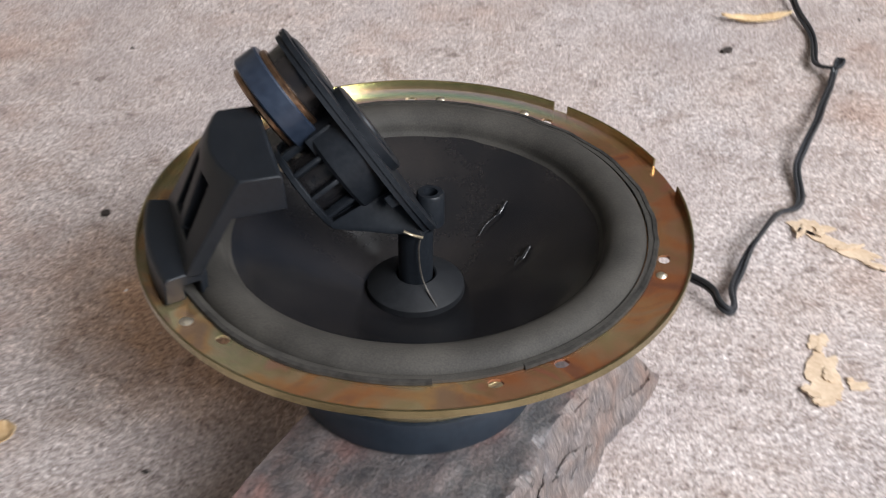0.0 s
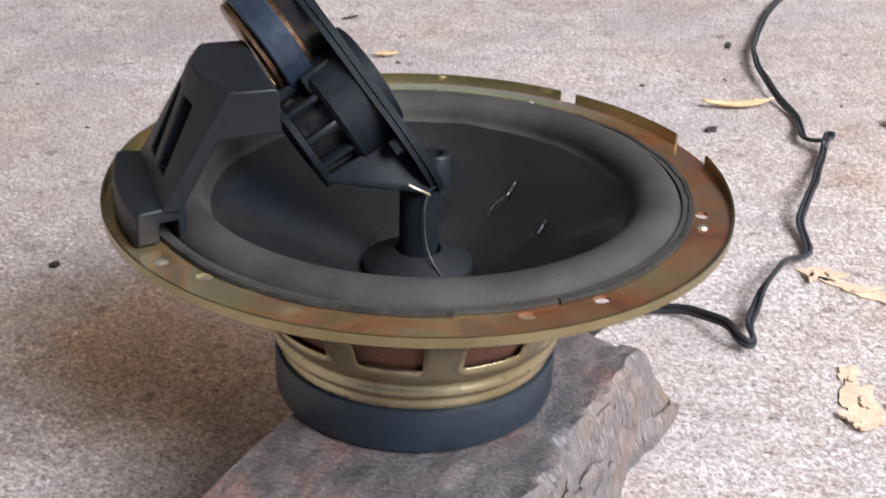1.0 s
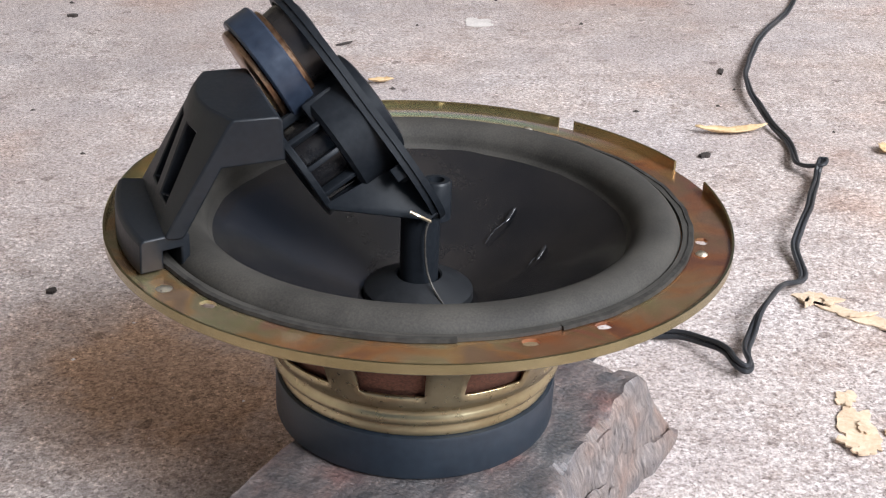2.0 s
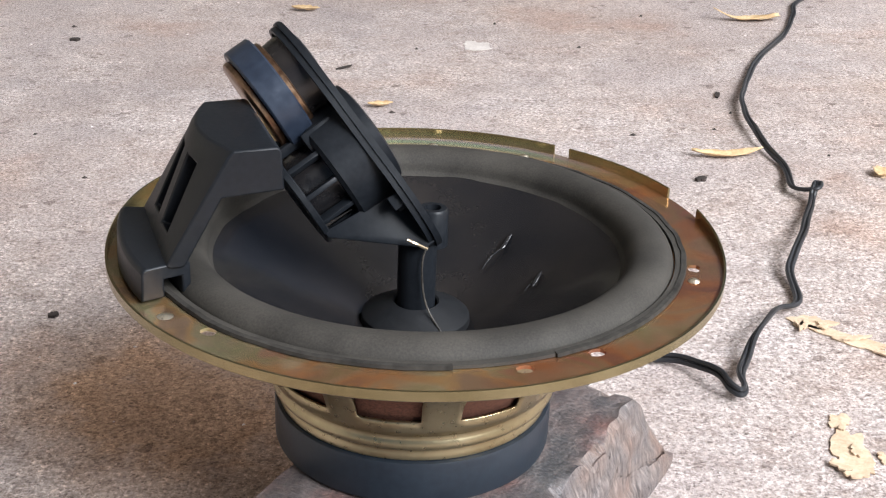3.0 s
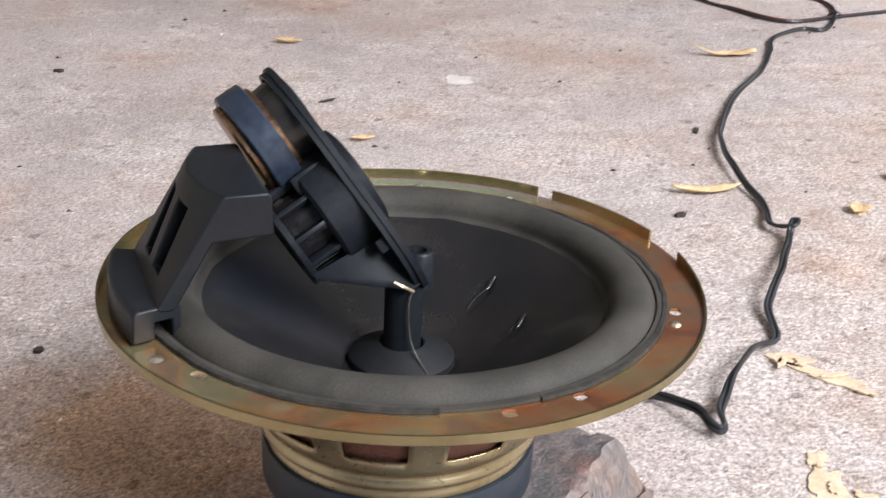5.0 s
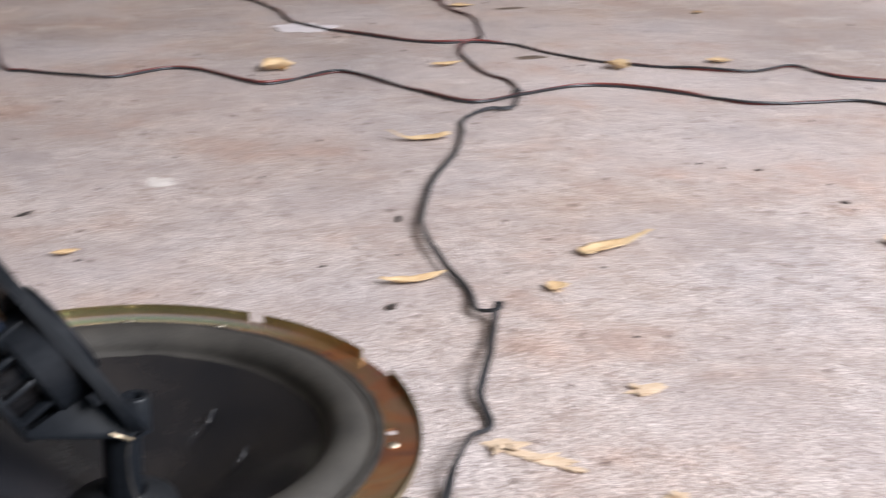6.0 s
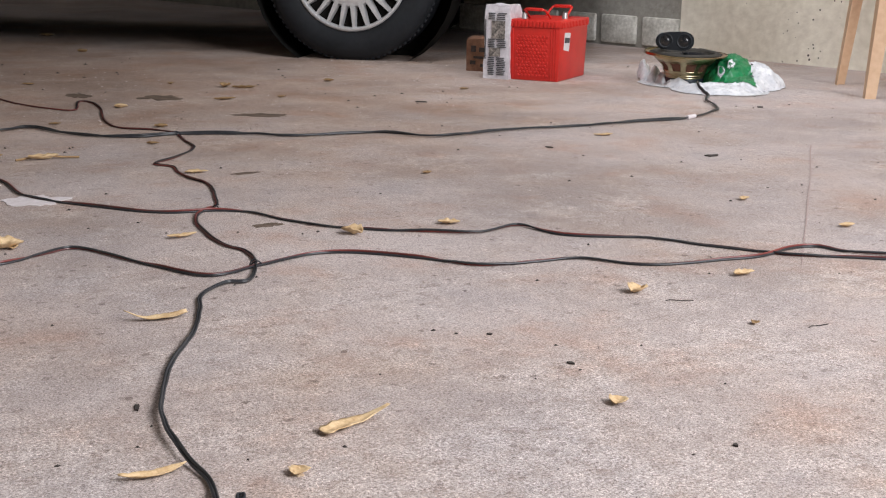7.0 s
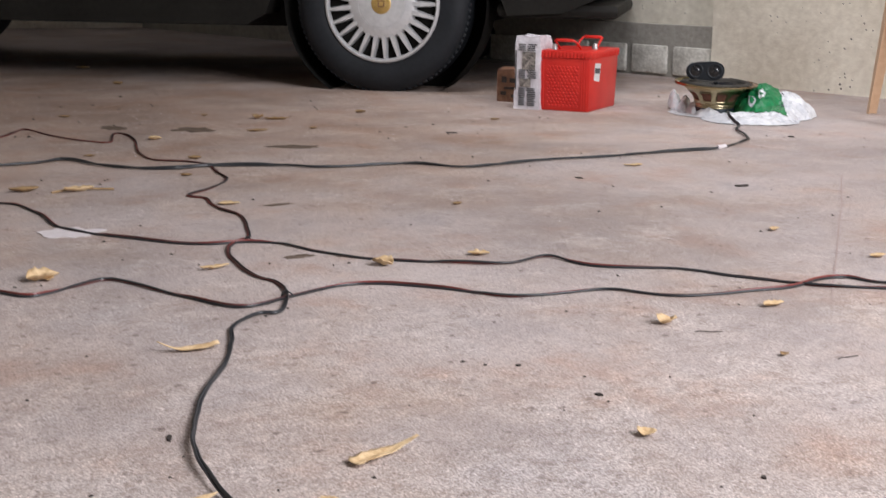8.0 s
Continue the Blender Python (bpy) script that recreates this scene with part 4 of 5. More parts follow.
for x, y, a in ((0.528, 1.445, 60), (0.588, 1.803, 20), (0.742, 2.571, 70)):
    loop = [Vector((0.004 * math.cos(k), 0.008 * math.sin(k) * 1.0, 0.004 + 0.0035 * math.sin(2 * k + 1))) for k in [math.tau * i / 20 for i in range(19)]]
    thing("cable_tie", tube(loop, 0.0011, 6), "cable", pose(x, y, 0.001, 0, 0, a), "small twist of wire tying two cables", "cable tie", "cable ties")


# ---- dry leaves and scraps ----
def leaf_mesh(length, width, curl, seed, jag=0.0, strip=0):
    rnd = random.Random(seed)
    bend = rnd.uniform(-0.25, 0.25)
    bm = bmesh.new()
    rows = []
    for i in range(15):
        t = i / 14
        half = width / 2 * (math.sin(math.pi * min(1, t * 0.96 + 0.04)) ** 0.75) + 0.0003
        if strip:
            half = width / 2 * (0.75 + 0.25 * math.sin(t * 5)) * (1 if t < 0.62 else max(0.12, 1 - (t - 0.62) * 1.6))
        half *= 1 + jag * noise.noise(Vector((t * 9, seed, 0)))
        lift = strip * 0.20 * length * max(0, t - 0.62) ** 1.3 * 2
        row = []
        for j in range(7):
            s = j / 3 - 1
            z = 0.0012 + curl * (abs(s) ** 1.6) * half * 1.5 + curl * length * 0.22 * (2 * t - 1) ** 2 + 0.30 * half * noise.noise(Vector((t * 6, s * 2, seed))) + lift
            row.append(bm.verts.new(((t - 0.5) * length, s * half + bend * length * (t - 0.5) ** 2 * 2, max(0.0008, z))))
        rows.append(row)
    for a, b in zip(rows, rows[1:]):
        for j in range(6):
            bm.faces.new((a[j], a[j + 1], b[j + 1], b[j]))
    return bm


def leaf(x, y, length, width, turn, curl, seed, material="leaf", label="dry yellow leaf curled on the concrete", jag=0.5, strip=0):
    ob = thing("dry_leaf", leaf_mesh(length, width, curl, seed, jag, strip), material, pose(x, y, 0.0005, 0, 0, turn), label, "leaf", "dry leaves on the floor")
    sheet = ob.modifiers.new("sheet", "SOLIDIFY")
    sheet.thickness = 0.0005
    return ob


LEAVES = ((0.236, 0.841, 0.056, 0.011, 5, 0.35), (0.422, 0.882, 0.074, 0.019, 16, 0.12), (0.342, 0.801, 0.018, 0.017, 60, 0.25), (0.349, 1.260, 0.070, 0.016, 176, 0.2), (0.718, 1.568, 0.036, 0.028, -60, 0.5),
          (0.877, 1.575, 0.034, 0.020, -20, 0.3), (0.913, 1.142, 0.028, 0.024, 30, 0.5), (1.091, 1.157, 0.034, 0.016, 5, 0.4), (0.252, 1.663, 0.048, 0.036, 20, 0.5), (0.486, 1.638, 0.046, 0.012, 10, 0.4),
          (-0.032, 0.972, 0.022, 0.008, 10, 0.4), (-0.121, 1.314, 0.032, 0.012, -10, 0.4), (0.428, 2.360, 0.060, 0.022, 12, 0.5), (0.738, 3.051, 0.034, 0.026, 0, 0.4), (0.652, 2.128, 0.042, 0.022, -5, 0.2),
          (1.615, 2.251, 0.050, 0.018, 0, 0.2), (0.668, 0.829, 0.022, 0.018, 40, 0.3), (0.260, 1.660, 0.020, 0.012, 80, 0.3), (1.424, 1.554, 0.030, 0.014, 30, 0.3), (1.434, 1.325, 0.032, 0.014, 5, 0.4), (-0.215, 0.388, 0.020, 0.016, 80, 0.4))
for k, (x, y, a, b, turn, curl) in enumerate(LEAVES):
    leaf(x, y, a, b, turn, curl, k, jag=0.2 if b > 0.5 * a else 0.4, strip=1 if k in (1, 3) else 0)
BROWN = ((1.113, 3.400, 0.040, 0.030, 40, 0.5), (1.446, 3.446, 0.036, 0.022, 10, 0.4), (0.991, 3.520, 0.030, 0.016, 60, 0.3), (0.617, 3.617, 0.034, 0.016, 0, 0.3), (0.335, 2.397, 0.058, 0.024, 10, 0.4), (0.743, 2.698, 0.030, 0.020, 0, 0.4), (0.664, 2.472, 0.026, 0.014, -20, 0.3), (1.023, 3.125, 0.060, 0.020, 5, 0.3), (1.157, 3.363, 0.070, 0.022, -10, 0.3), (1.182, 3.131, 0.030, 0.015, 30, 0.3),
         (0.973, 4.594, 0.040, 0.030, 20, 0.4), (0.991, 5.362, 0.060, 0.030, 0, 0.4), (1.038, 1.972, 0.022, 0.012, 20, 0.3), (0.535, 2.816, 0.028, 0.012, 0, 0.3), (1.735, 3.140, 0.030, 0.016, 0, 0.3), (0.957, 0.977, 0.012, 0.009, 40, 0.3))
for k, (x, y, a, b, turn, curl) in enumerate(BROWN):
    leaf(x, y, a, b, turn, curl, 100 + k, "leaf_brown", "small brown dry leaf on the concrete", 0.3)


def flake(length, width, seed, thick=0.0012):
    """A flat ragged crust with gaps bitten out of its edge."""
    outline = []
    for k in range(34):
        a = math.tau * k / 34
        r = 1 + 0.55 * noise.noise(Vector((math.cos(a) * 1.7, math.sin(a) * 1.7, seed))) + 0.28 * noise.noise(Vector((math.cos(a) * 6, math.sin(a) * 6, seed)))
        outline.append((length / 2 * r * math.cos(a), width / 2 * r * math.sin(a)))
    return prism(outline, 0, thick, 0)


FLAKES = ((0.203, 0.438, 0.040, 0.016, 82), (0.237, 0.547, 0.048, 0.012, -38), (0.222, 0.568, 0.022, 0.014, -20), (0.296, 0.483, 0.022, 0.010, -30), (0.205, 0.462, 0.014, 0.010, 60), (0.340, 0.800, 0.012, 0.010, 30), (0.337, 0.617, 0.028, 0.012, 10), (0.219, 0.428, 0.010, 0.008, 0))
rnd = random.Random(9)
for k, (x, y, a, b, turn) in enumerate(FLAKES):
    for s in range(3 if a > 0.02 else 1):
        q = 0.55 + 0.25 * s
        dx, dy = rnd.uniform(-0.6, 0.6) * a, rnd.uniform(-0.6, 0.6) * b
        ca, sa = math.cos(radians(turn)), math.sin(radians(turn))
        thing("crust_flake", flake(a * 0.30, b * 0.36, k * 3.1 + s + 20, 0.0010), "crust", pose(x + dx * ca - dy * sa, y + dx * sa + dy * ca, 0.0011 + 0.0004 * s, 0, 0, turn + 50 * s), "small pale crumb of a flake on the concrete", "flake", "pale flakes", smooth=False)
    thing("crust_flake", flake(a, b, k + 0.3, 0.0007), "crust", pose(x, y, 0.0003, 0, 0, turn), "pale yellow crumbling flake on the concrete", "flake", "pale flakes", smooth=False)
thing("white_spot", flake(0.030, 0.034, 7.7, 0.0004), "splash", pose(0.059, 1.165, 0.0003, 0, 0, 0), "white dried splash on the concrete", "splash", smooth=False)
thing("paper_scrap", flake(0.085, 0.075, 2.2, 0.0009), "scrap", pose(0.345, 1.978, 0.0003, 0, 0, -20), "crumpled white paper scrap under a cable", "paper", smooth=False)
thing("cable_sleeve", tube([Vector((-0.02, 0, 0.004)), Vector((0.02, 0, 0.004))], 0.0055, 10), "scrap", pose(1.975, 2.410, 0.0012, 0, 0, 25), "short white sleeve round a cable", "sleeve")
BITS = ((1.663, 1.939, 0.030, 0.016), (0.205, 0.794, 0.009, 0.006), (0.261, 0.998, 0.016, 0.004), (0.689, 0.944, 0.008, 0.005), (0.662, 1.064, 0.006, 0.004), (-0.344, 1.196, 0.010, 0.007), (-0.069, 1.091, 0.016, 0.004),
        (-0.211, 0.586, 0.006, 0.005), (1.407, 2.148, 0.018, 0.006), (1.489, 2.915, 0.030, 0.010), (2.294, 2.529, 0.016, 0.012), (0.700, 0.700, 0.006, 0.004))
for k, (x, y, a, b) in enumerate(BITS):
    thing("debris", flake(a, b, k + 11.1, min(0.0025, min(a, b) * 0.35)), "dark_bit", pose(x, y, 0.0002, 0, 0, 37 * k), "small dark crumb of dirt on the concrete", "debris", "crumbs of dirt", smooth=False)

STAINS = ((1.016, 2.814, 0.120, 0.060), (0.883, 3.215, 0.110, 0.100), (0.692, 3.324, 0.060, 0.090), (0.620, 1.669, 0.050, 0.022), (0.731, 2.090, 0.050, 0.020))
for k, (x, y, a, b) in enumerate(STAINS):
    thing("stain", flake(a, b, 14.1 + 2.7 * k, 0.0004), "stain", pose(x, y, 0.0003, 0, 0, -28 + 9 * k), "thin brown stain on the concrete", "stain", "stains on the floor", smooth=False)
for x, y, turn, size in ((0.936, 1.089, -20, 0.034), (1.017, 0.941, 5, 0.030)):
    stick = [Vector((size * (q - 0.5), 0.002 * math.sin(5 * q), 0.0012 + 0.0006 * math.sin(9 * q))) for q in (0, 0.2, 0.4, 0.6, 0.8, 1.0)]
    thing("twig", tube(stick, 0.0005, 6), "dark_bit", pose(x, y, 0, 0, 0, turn), "thin dark twig on the concrete", "twig", "twigs")

stem = glide([(-0.055, -0.006, 0.002), (-0.03, 0.006, 0.004), (-0.005, 0.010, 0.006), (0.025, 0.008, 0.004), (0.060, 0.010, 0.002)], 5)
thing("twig", tube(stem, 0.0022, 6), "leaf_brown", pose(0.432, 2.355, 0.0006, 0, 0, -8), "curled brown leaf stem on the concrete", "twig", "twigs")
chalk = bmesh.new()
edge = []
for k in range(47):
    y = -0.557 + 1.114 * k / 46
    w = 0.0010 + 0.0008 * noise.noise(Vector((y * 14, 3.3, 0)))
    x = 0.004 * noise.noise(Vector((y * 3, 1.1, 0)))
    edge.append((chalk.verts.new((x - w, y, 0.0007)), chalk.verts.new((x + w, y, 0.0007))))
for (p, q), (u, v) in zip(edge, edge[1:]):
    chalk.faces.new((p, q, v, u))
thing("chalk_line", chalk, "chalk", pose(1.58, 1.57, 0, 0, 0, -43.3), "faint broken red chalk line on the concrete", "chalk line", smooth=False)

crumbs = bmesh.new()
rnd = random.Random(5)
for k in range(420):
    x, y = rnd.uniform(-0.8, 2.6), 0.15 + 4.2 * rnd.random() ** 1.3
    s = rnd.uniform(0.0006, 0.0018) * (1 + 0.5 * y)
    a = rnd.uniform(0, math.tau)
    q = [crumbs.verts.new((x + s * math.cos(a + d) * (1.6 if d in (0, math.pi) else 0.8), y + s * math.sin(a + d), -0.0002)) for d in (0, math.pi / 2, math.pi, 1.5 * math.pi)]
    tip = crumbs.verts.new((x, y, s * 0.8))
    for i in range(4):
        crumbs.faces.new((q[i], q[(i + 1) % 4], tip))
thing("dirt_crumbs", crumbs, "dark_bit", Matrix(), "fine dark crumbs of dirt scattered over the concrete", "dirt", kind="stuff", smooth=False)

grains = bmesh.new()
rnd = random.Random(15)
for k in range(2600):
    x, y = rnd.uniform(-0.8, 2.8), 0.12 + 4.0 * rnd.random() ** 1.2
    s = rnd.uniform(0.0005, 0.0013) * (1 + 0.55 * y)
    a = rnd.uniform(0, math.tau)
    q = [grains.verts.new((x + s * math.cos(a + 1.57 * d) * rnd.uniform(0.6, 1.2), y + s * math.sin(a + 1.57 * d) * rnd.uniform(0.6, 1.2), -0.0002)) for d in range(4)]
    tip = grains.verts.new((x, y, s * 0.5))
    for i in range(4):
        grains.faces.new((q[i], q[(i + 1) % 4], tip))
thing("grit", grains, "grit", Matrix(), "pale grains of grit standing out of the worn concrete", "grit", kind="stuff", smooth=False)


# ---- the car ----
CAR = axes((0.80, -0.585, 0), (0, 0, 1), (1.77, 4.045, 0))      # x along the car, y into it, its outer wheel face at y = 0


car = root("car", CAR, "dark parked car with silver turbine hubcaps, seen low down", "car")
R = 0.306
wheel_at = Matrix.Translation((0, 0.0, R - 0.004)) @ pose(0, 0, 0, 90, 0, 0)   # z of the wheel points out of the car
tread = [(0.195, -0.014), (0.200, -0.004), (0.215, 0.002), (0.240, 0.006), (0.265, 0.004), (0.285, -0.006), (0.299, -0.020), (0.3045, -0.032), (0.306, -0.060), (0.306, -0.150), (0.300, -0.180), (0.270, -0.200), (0.200, -0.195)]
tyre = part("tyre", lathe(tread, 120), "tyre", car, "worn black tyre", wheel_at)
for k in range(90):
    part("tread_block", box(0.008, 0.012, 0.024, 0.001), "tyre", tyre, "", Matrix.Rotation(math.tau * k / 90, 4, "Z") @ Matrix.Translation((0.3035, 0, -0.036)))
hub = part("hubcap", lathe([(0.198, -0.010), (0.203, 0.002), (0.199, 0.007), (0.193, 0.008), (0.190, 0.003), (0.188, -0.014)], 96), "alloy", car, "silver turbine hubcap", wheel_at)
part("hub_disc", lathe([(0.122, -0.012), (0.116, 0.003), (0.100, 0.009), (0.0830, 0.0115), (0.0820, 0.0100), (0.0805, 0.0100), (0.0795, 0.0120), (0.050, 0.0140), (0.0001, 0.0155)], 72), "alloy", hub)
part("hub_back", lathe([(0.196, -0.022), (0.0001, -0.022)], 48), "underbody", hub)
for k in range(25):
    a = math.tau * k / 25
    fin = bmesh.new()
    q = [(0.108, 0.0098), (0.145, 0.0082), (0.189, 0.0052)]
    low, high = [], []
    for r, w in q:
        for s in (1, -1):
            low.append(fin.verts.new((r, s * w * 1.3, -0.018)))
            high.append(fin.verts.new((r, s * w * 0.8, 0.006 - 0.04 * (r - 0.108))))
    for i in range(2):
        a0, a1, b0, b1 = 2 * i, 2 * i + 1, 2 * i + 2, 2 * i + 3
        fin.faces.new((high[a0], high[a1], high[b1], high[b0]))
        fin.faces.new((high[a0], high[b0], low[b0], low[a0]))
        fin.faces.new((high[a1], low[a1], low[b1], high[b1]))
    fin.faces.new((high[4], high[5], low[5], low[4]))
    part("fin", fin, "alloy", hub, "", Matrix.Rotation(a, 4, "Z"), True, 30)
part("badge", lathe([(0.0001, 0.0185), (0.030, 0.0182), (0.034, 0.0165), (0.0355, 0.012)], 40), "gold", hub, "round gold centre badge")
for sx, sz, dx, dz in ((0.024, 0.003, 0, 0.010), (0.003, 0.022, -0.009, 0), (0.016, 0.003, 0.002, -0.010), (0.003, 0.018, 0.010, -0.002)):
    part("badge_mark", box(sx, sz, 0.0015), "carton", hub, "", Matrix.Translation((dx, dz, 0.0188)))
side = [(-3.3, 0.22), (-0.50, 0.22), (-0.43, 0.26), (-0.40, 0.34), (-0.33, 0.50), (-0.20, 0.63), (0, 0.68), (0.20, 0.63), (0.33, 0.50), (0.40, 0.34), (0.43, 0.268), (0.62, 0.278), (0.74, 0.33), (0.79, 0.43), (0.78, 0.70), (0.70, 0.92), (-3.3, 0.95)]
shell = prism(side, 0, 1.0)
bmesh.ops.transform(shell, matrix=Matrix(((1, 0, 0, 0), (0, 0, 1, 0.02), (0, 1, 0, 0), (0, 0, 0, 1))), verts=shell.verts)
bmesh.ops.scale(shell, vec=(1, 1.68, 1), verts=shell.verts)
part("body", shell, "car", car, "glossy black lower body", None, True, 25)
part("underbody", box(3.5, 1.30, 0.10, 0.01, (-1.50, 0.85, 0.26)), "underbody", car)
part("wheel_well", lathe([(0.36, 0.0), (0.36, -0.24), (0.001, -0.24)], 40), "underbody", car, "", wheel_at @ Matrix.Translation((0, 0, -0.03)))
part("bumper_lip", box(0.42, 1.5, 0.05, 0.02, (0.60, 0.80, 0.285)), "car", car, "dark lower bumper lip")
for x, y in ((0.0, 1.48), (-2.65, 0.0), (-2.65, 1.48)):
    part("tyre", lathe(tread, 64), "tyre", car, "", Matrix.Translation((x, y + (0.2 if y else 0), R - 0.004)) @ pose(0, 0, 0, 90, 0, 0))


# ---- battery, wrapped box, carton ----
bat = axes((0.231, 0.182, 0), (0, 0, 1), (2.100, 3.222, 0))       # x along the long side, y along the short side
battery = root("car_battery", bat, "bright red car battery with ribbed lid and carrying straps", "battery")
BL, BW, BH = 0.250, 0.170, 0.164


def tapered(l, w, h, grow, bevel):
    b = bmesh.new()
    bmesh.ops.create_cube(b, size=1)
    for v in b.verts:
        k = 1 + (grow if v.co.z > 0 else 0)
        v.co = Vector((v.co.x * l * k, v.co.y * w * k, (v.co.z + 0.5) * h))
    bmesh.ops.bevel(b, geom=b.edges[:], offset=bevel, segments=2, affect="EDGES", profile=0.5)
    return b


mid = Matrix.Translation((BL / 2, BW / 2, 0))
part("case", tapered(BL, BW, BH, 0.05, 0.004), "red", battery, "", mid)
part("lid", box(BL * 1.075, BW * 1.09, 0.022, 0.004, (0, 0, BH + 0.009)), "red", battery, "", mid)
for k in range(14):
    part("lid_rib", box(0.004, 0.007, 0.018, 0.001), "red", battery, "", mid @ Matrix.Translation((-BL * 0.540, -BW / 2 + 0.008 + k * 0.0118, BH + 0.006)))
for k in range(18):
    part("lid_rib", box(0.007, 0.004, 0.018, 0.001), "red", battery, "", mid @ Matrix.Translation((-BL / 2 + 0.008 + k * 0.0138, -BW * 0.547, BH + 0.006)))
for y in (-0.078, -0.070, -0.062, 0.062, 0.070, 0.078):
    part("edge_rib", box(0.004, 0.004, BH * 0.93, 0.001), "red", battery, "", mid @ pose(-BL * 0.512, y, BH * 0.49, 0, -2.2, 0))
relief = bmesh.new()
for r in range(13):
    for c in range(9):
        s = bmesh.new()
        bmesh.ops.create_cone(s, cap_ends=True, segments=6, radius1=0.0052, radius2=0.0030, depth=0.003)
        z = 0.016 + r * 0.0098
        bmesh.ops.transform(s, matrix=Matrix.Translation((-BL / 2 - 0.0006 - 0.0396 * z, -0.049 + (c + 0.5 * (r % 2)) * 0.0115, z)) @ pose(0, 0, 0, 0, -90, 0), verts=s.verts)
        tmp = bpy.data.meshes.new("tmp")
        s.to_mesh(tmp)
        s.free()
        relief.from_mesh(tmp)
        bpy.data.meshes.remove(tmp)
tagged(part("honeycomb_relief", relief, "red", battery, "", mid, False), kind="stuff")
part("sticker", box(0.052, 0.0012, 0.066), "label", battery, "peeling white sticker", mid @ pose(-0.062, -BW / 2 - 0.0028, 0.112, 2.8, 4, 0))
part("sticker_print", box(0.044, 0.001, 0.016), "ink", battery, "", mid @ pose(-0.062, -BW / 2 - 0.0042, 0.122, 2.8, 4, 0))
for x, way in ((-0.075, -1), (0.060, 1)):
    loop = [Vector((0, -0.034, 0)), Vector((0.034, -0.034, 0.020)), Vector((0.058, -0.032, 0.030)), Vector((0.062, -0.026, 0.031)), Vector((0.062, 0.026, 0.031)), Vector((0.058, 0.032, 0.030)), Vector((0.034, 0.034, 0.020)), Vector((0, 0.034, 0))]
    strap = tube([Vector((way * v.x, v.y, v.z)) for v in loop], 0.0036, 6)
    part("strap", strap, "red", battery, "thin red carrying strap", mid @ Matrix.Translation((x + 0.018, 0.0, BH + 0.018)))
    part("strap_grip", box(0.012, 0.056, 0.010, 0.003), "red", battery, "", mid @ Matrix.Translation((x + 0.018 + way * 0.061, 0.0, BH + 0.050)))
for x, y in ((-0.095, 0.040), (-0.010, -0.060)):
    part("post", lathe([(0.0001, 0.020), (0.0070, 0.020), (0.0080, 0.018), (0.0092, 0)], 20), "lead", battery, "grey lead terminal post", mid @ Matrix.Translation((x, y, BH + 0.018)))

wrapped = root("wrapped_box", axes((0.231, 0.182, 0), (0, 0, 1), (2.004, 3.395, 0)), "upright box wrapped in crumpled newspaper, beside the battery", "parcel")
pkg = bmesh.new()
bmesh.ops.create_cube(pkg, size=1)
bmesh.ops.subdivide_edges(pkg, edges=pkg.edges[:], cuts=9, use_grid_fill=True)
for v in pkg.verts:
    c = Vector((v.co.x * 0.10, v.co.y * 0.084, (v.co.z + 0.5) * 0.224))
    k = noise.noise(c * 30)
    v.co = Vector((c.x * (1 - 0.06 * (v.co.z > 0.42)) + 0.004 * k, c.y * (1 - 0.10 * (v.co.z > 0.42)) + 0.004 * noise.noise(c * 27 + Vector((5, 0, 0))), max(0, c.z + (0.006 * k if v.co.z > 0.3 else 0))))
part("wrapping", pkg, "paper", wrapped, "creased white newsprint")
part("print_bar", box(0.001, 0.044, 0.054), "photo", wrapped, "", Matrix.Translation((-0.0535, -0.006, 0.150)))
part("print_bar", box(0.001, 0.036, 0.026), "photo", wrapped, "", Matrix.Translation((-0.0535, 0.004, 0.082)))
rnd = random.Random(3)
for k in range(34):
    z = 0.014 + 0.0056 * k
    if not (0.068 < z < 0.096 or 0.123 < z < 0.178):
        w = rnd.uniform(0.022, 0.030)
        part("print_bar", box(0.001, w, 0.0030), "ink", wrapped, "", Matrix.Translation((-0.0535, -0.016 + rnd.uniform(-0.003, 0.003), z)))
        part("print_bar", box(0.001, w * 0.8, 0.0030), "ink", wrapped, "", Matrix.Translation((-0.0535, 0.016, z)))
part("print_bar", box(0.001, 0.004, 0.120), "ink", wrapped, "", Matrix.Translation((-0.0535, 0.036, 0.120)))
carton = root("carton", pose(2.06, 3.62, 0, 0, 0, 38), "small worn brown carton with dark print behind the parcel", "carton")
shell = bmesh.new()
bmesh.ops.create_cube(shell, size=1)
bmesh.ops.subdivide_edges(shell, edges=shell.edges[:], cuts=7, use_grid_fill=True)
for v in shell.verts:
    c = Vector((v.co.x * 0.10, v.co.y * 0.075, (v.co.z + 0.5) * 0.10))
    sag = 0.0025 * noise.noise(c * 32) + 0.004 * noise.noise(c * 11)
    v.co = Vector((c.x + sag, c.y + 0.7 * sag, max(0.0, c.z + sag * (c.z > 0.09))))
part("case", shell, "carton", carton)
part("flap", box(0.050, 0.073, 0.0025, 0.0008), "carton", carton, "", pose(-0.022, 0, 0.106, 0, -9, 0))
for y, z, w, h in ((-0.018, 0.070, 0.020, 0.014), (0.012, 0.072, 0.016, 0.020), (-0.006, 0.045, 0.034, 0.008), (0.014, 0.028, 0.018, 0.012), (-0.020, 0.020, 0.012, 0.010)):
    part("print_bar", box(0.004, w, h), "dark_bit", carton, "", Matrix.Translation((-0.0520, y, z)))


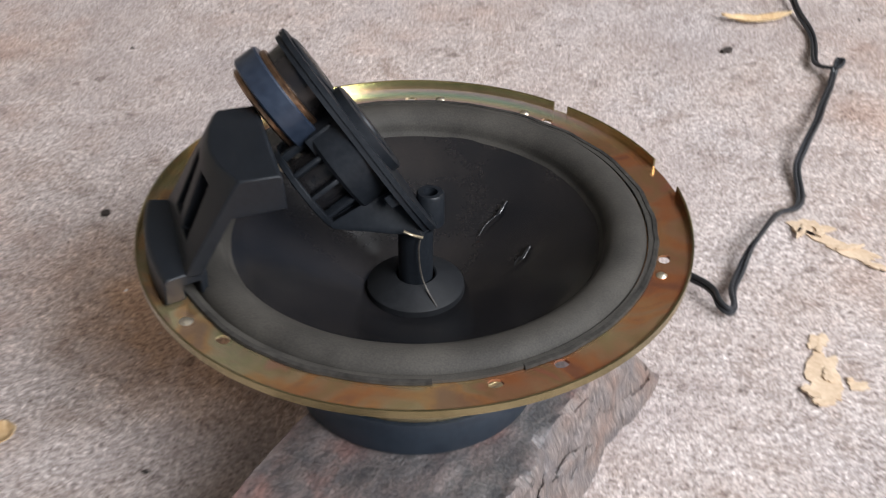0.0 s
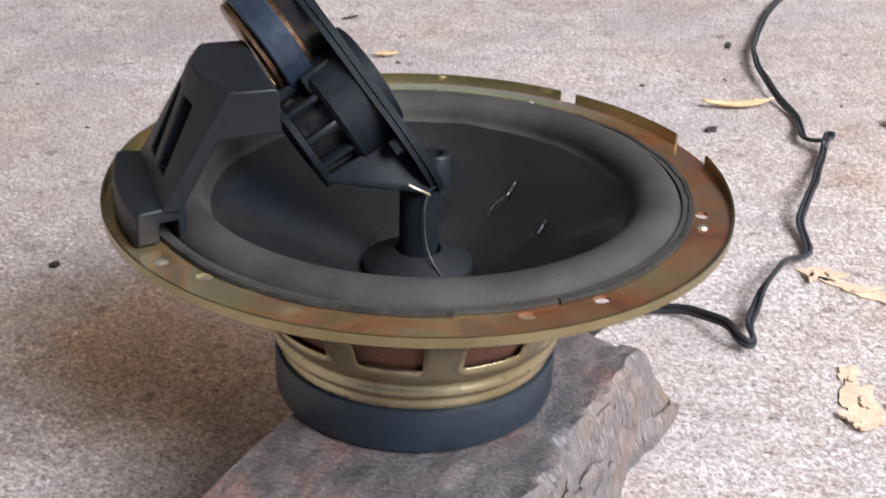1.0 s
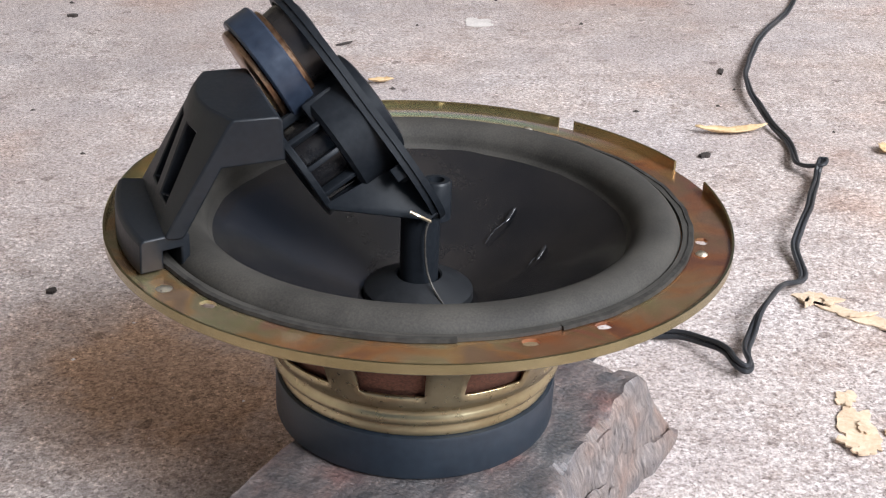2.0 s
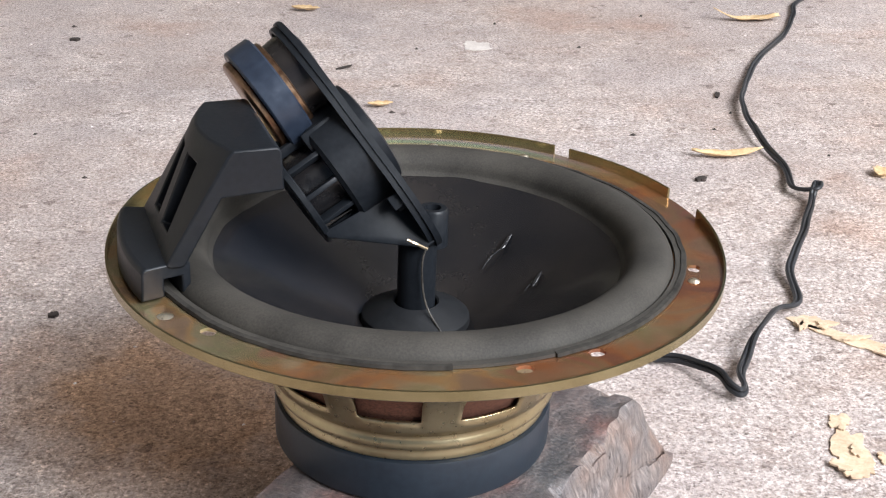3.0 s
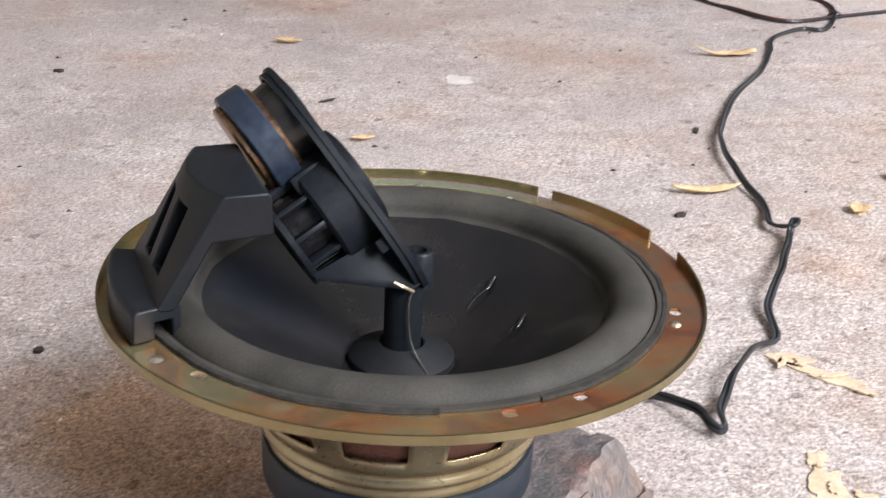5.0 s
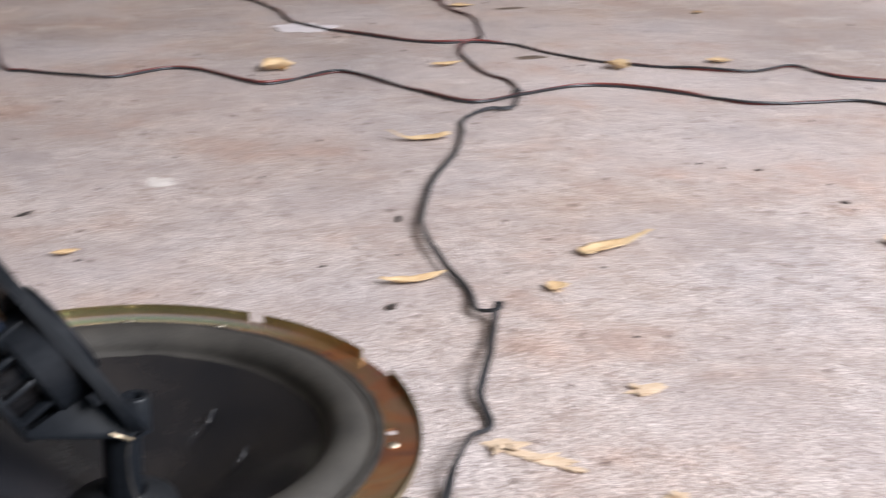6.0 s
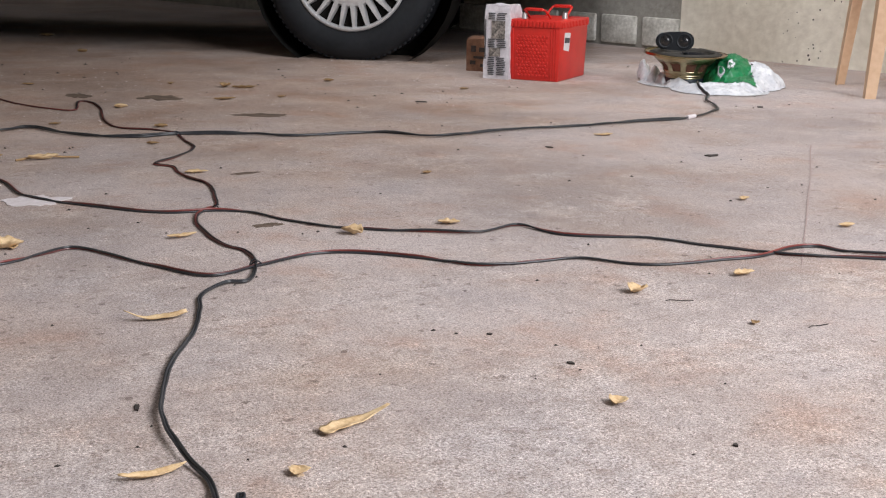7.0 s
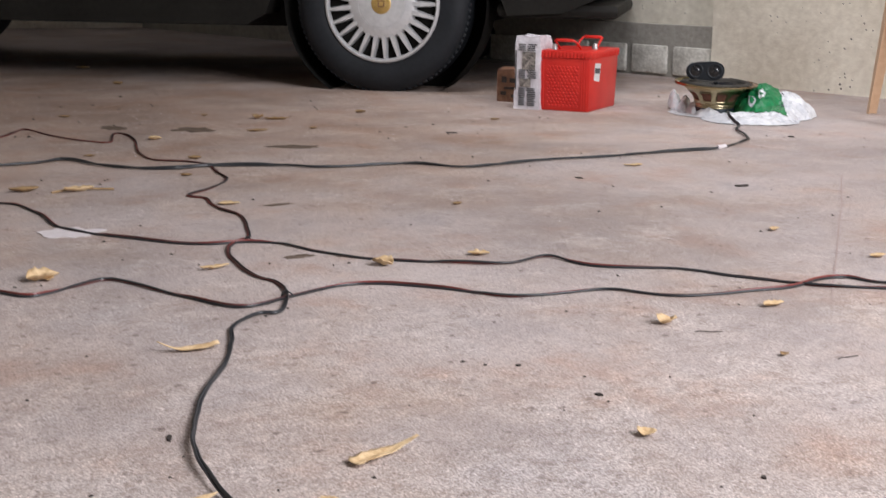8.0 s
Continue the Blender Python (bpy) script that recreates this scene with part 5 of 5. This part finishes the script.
# ---- second loudspeaker on a plastic bag ----
TO_CAMERA = Vector((-2.46, -3.16, 0)).normalized()
second = root("loudspeaker", pose(2.440, 3.048, 0.004, 2, -1, 20), "second woofer with brass basket and twin tweeters on a plastic bag", "loudspeaker")
basket_parts(second)
side_way = Vector((-TO_CAMERA.y, TO_CAMERA.x, 0))
back = second.matrix_world.inverted().to_3x3()
tweeter_parts(second, axes(back @ side_way, back @ (TO_CAMERA + Vector((0, 0, 0.12))), Vector(back @ (TO_CAMERA * 0.035)) + Vector((-0.012, 0, 0.039)) - Vector(back @ side_way) * 0.028 * (1 if side_way.x > 0 else -1)), ((-0.0285, 0.0225, 0.001), (0.0265, 0.0235, 0.001)))
bag = root("plastic_bag", axes(tuple(-side_way) if side_way.x < 0 else tuple(side_way), (0, 0, 1), (2.470, 2.965, 0)), "crumpled white plastic bag with green print under the second loudspeaker", "plastic bag")


LOBES = ((0.066, 0.090, 0.092, 0.160, 0.078), (0.140, 0.085, 0.076, 0.150, 0.060), (0.182, 0.080, 0.040, 0.110, 0.036), (0.030, -0.100, 0.130, 0.115, 0.018), (0.100, -0.055, 0.070, 0.090, 0.030),
         (-0.090, 0.000, 0.040, 0.050, 0.020), (-0.130, 0.070, 0.030, 0.060, 0.030), (-0.165, 0.130, 0.026, 0.060, 0.040), (-0.198, 0.190, 0.020, 0.060, 0.050), (-0.060, 0.080, 0.140, 0.150, 0.003))


def bag_height(x, y):
    """Billows of thin film, each a soft mound with sharp creases."""
    q = Vector((x, y, 0))
    x += 0.010 * noise.noise(q * 24)
    y += 0.010 * noise.noise(q * 24 + Vector((7, 0, 0)))
    h, near = 0.0, -1.0
    for cx, cy, ax, ay, high in LOBES:
        d = 1 - ((x - cx) / ax) ** 2 - ((y - cy) / ay) ** 2
        near = max(near, d)
        if d > 0:
            h = max(h, high * d ** 0.8)
    if near < -0.22:
        return -1.0
    h = max(h, 0.0015)
    crease = 1 - 2 * abs(noise.noise(q * 34)) + 0.5 * (1 - 2 * abs(noise.noise(q * 80)))
    return h * (1 + 0.10 * crease) + 0.004 * min(1.0, h / 0.01) * crease


def bag_sheet(inside, up=0.0):
    bm = bmesh.new()
    n, m = 150, 150
    grid = {}
    for i in range(n + 1):
        for j in range(m + 1):
            x, y = -0.25 + 0.52 * i / n, -0.25 + 0.55 * j / m
            h = bag_height(x, y)
            if h > 0 and inside(x, y):
                grid[i, j] = bm.verts.new((x, y, h + up))
    for i in range(n):
        for j in range(m):
            q = [(i, j), (i + 1, j), (i + 1, j + 1), (i, j + 1)]
            if all(c in grid for c in q):
                bm.faces.new([grid[c] for c in q])
    return bm


def in_green(x, y):
    return -0.045 < x + 0.10 * y + 0.006 * noise.noise(Vector((x * 30, y * 30, 2))) < 0.124 and y + 0.25 * x > -0.085


part("film", bag_sheet(lambda x, y: True), "bag_white", bag, "white plastic film")
part("green_panel", bag_sheet(in_green, 0.0018), "bag_green", bag, "dark green printed panel")
for x, y in ((0.034, -0.010), (0.062, 0.005)):
    part("print_shape", bag_sheet(lambda a, b: 0.12 < ((a - x) / 0.012) ** 2 + ((b - y) / 0.028) ** 2 < 1, 0.0032), "bag_white", bag)
for x, y, w in ((0.124, 0.060, 0.006), (0.130, 0.025, 0.007), (0.126, -0.008, 0.006), (0.122, -0.035, 0.007)):
    part("print_bar", bag_sheet(lambda a, b: abs(a - x) < w and abs(b - y) < 0.010 and (abs(a - x) > 0.4 * w or abs(b - y) > 0.005), 0.0030), "ink", bag)

onto = bag.matrix_world.inverted()


def on_bag(x, y):
    q = onto @ Vector((x, y, 0))
    return max(0, bag_height(q.x, q.y) * 1.0) + 0.002


cable(FAR, "thin black twin cable leading over the plastic bag", low=0.0020, over=on_bag, stripe="cable", thick=0.0022)


# ---- plastic chair ----
CHAIR = axes((0.52, 0.85, 0), (0, 0, 1), (2.985, 2.645, 0))
chair = root("plastic_chair", CHAIR, "beige moulded plastic chair with splayed legs", "chair")
part("seat", box(0.40, 0.40, 0.03, 0.012, (0.0, 0.0, 0.43)), "chair", chair)
for sx in (-1, 1):
    for sy in (-1, 1):
        leg = bmesh.new()
        w = 0.030
        prof = [(0, 0), (w, 0), (w, 0.004), (0.004, 0.004), (0.004, w), (0, w)]
        low = [leg.verts.new((sx * (0.195 - u), sy * (0.195 - v), 0)) for u, v in prof]
        top = [leg.verts.new((sx * (0.165 - 1.5 * u), sy * (0.165 - 1.5 * v), 0.425)) for u, v in prof]
        leg.faces.new(low)
        leg.faces.new(top)
        for i in range(6):
            leg.faces.new((low[i], low[(i + 1) % 6], top[(i + 1) % 6], top[i]))
        part("leg", leg, "chair", chair, "", None, False)
part("backrest", box(0.03, 0.42, 0.42, 0.012, (0.23, 0, 0.66)), "chair", chair)
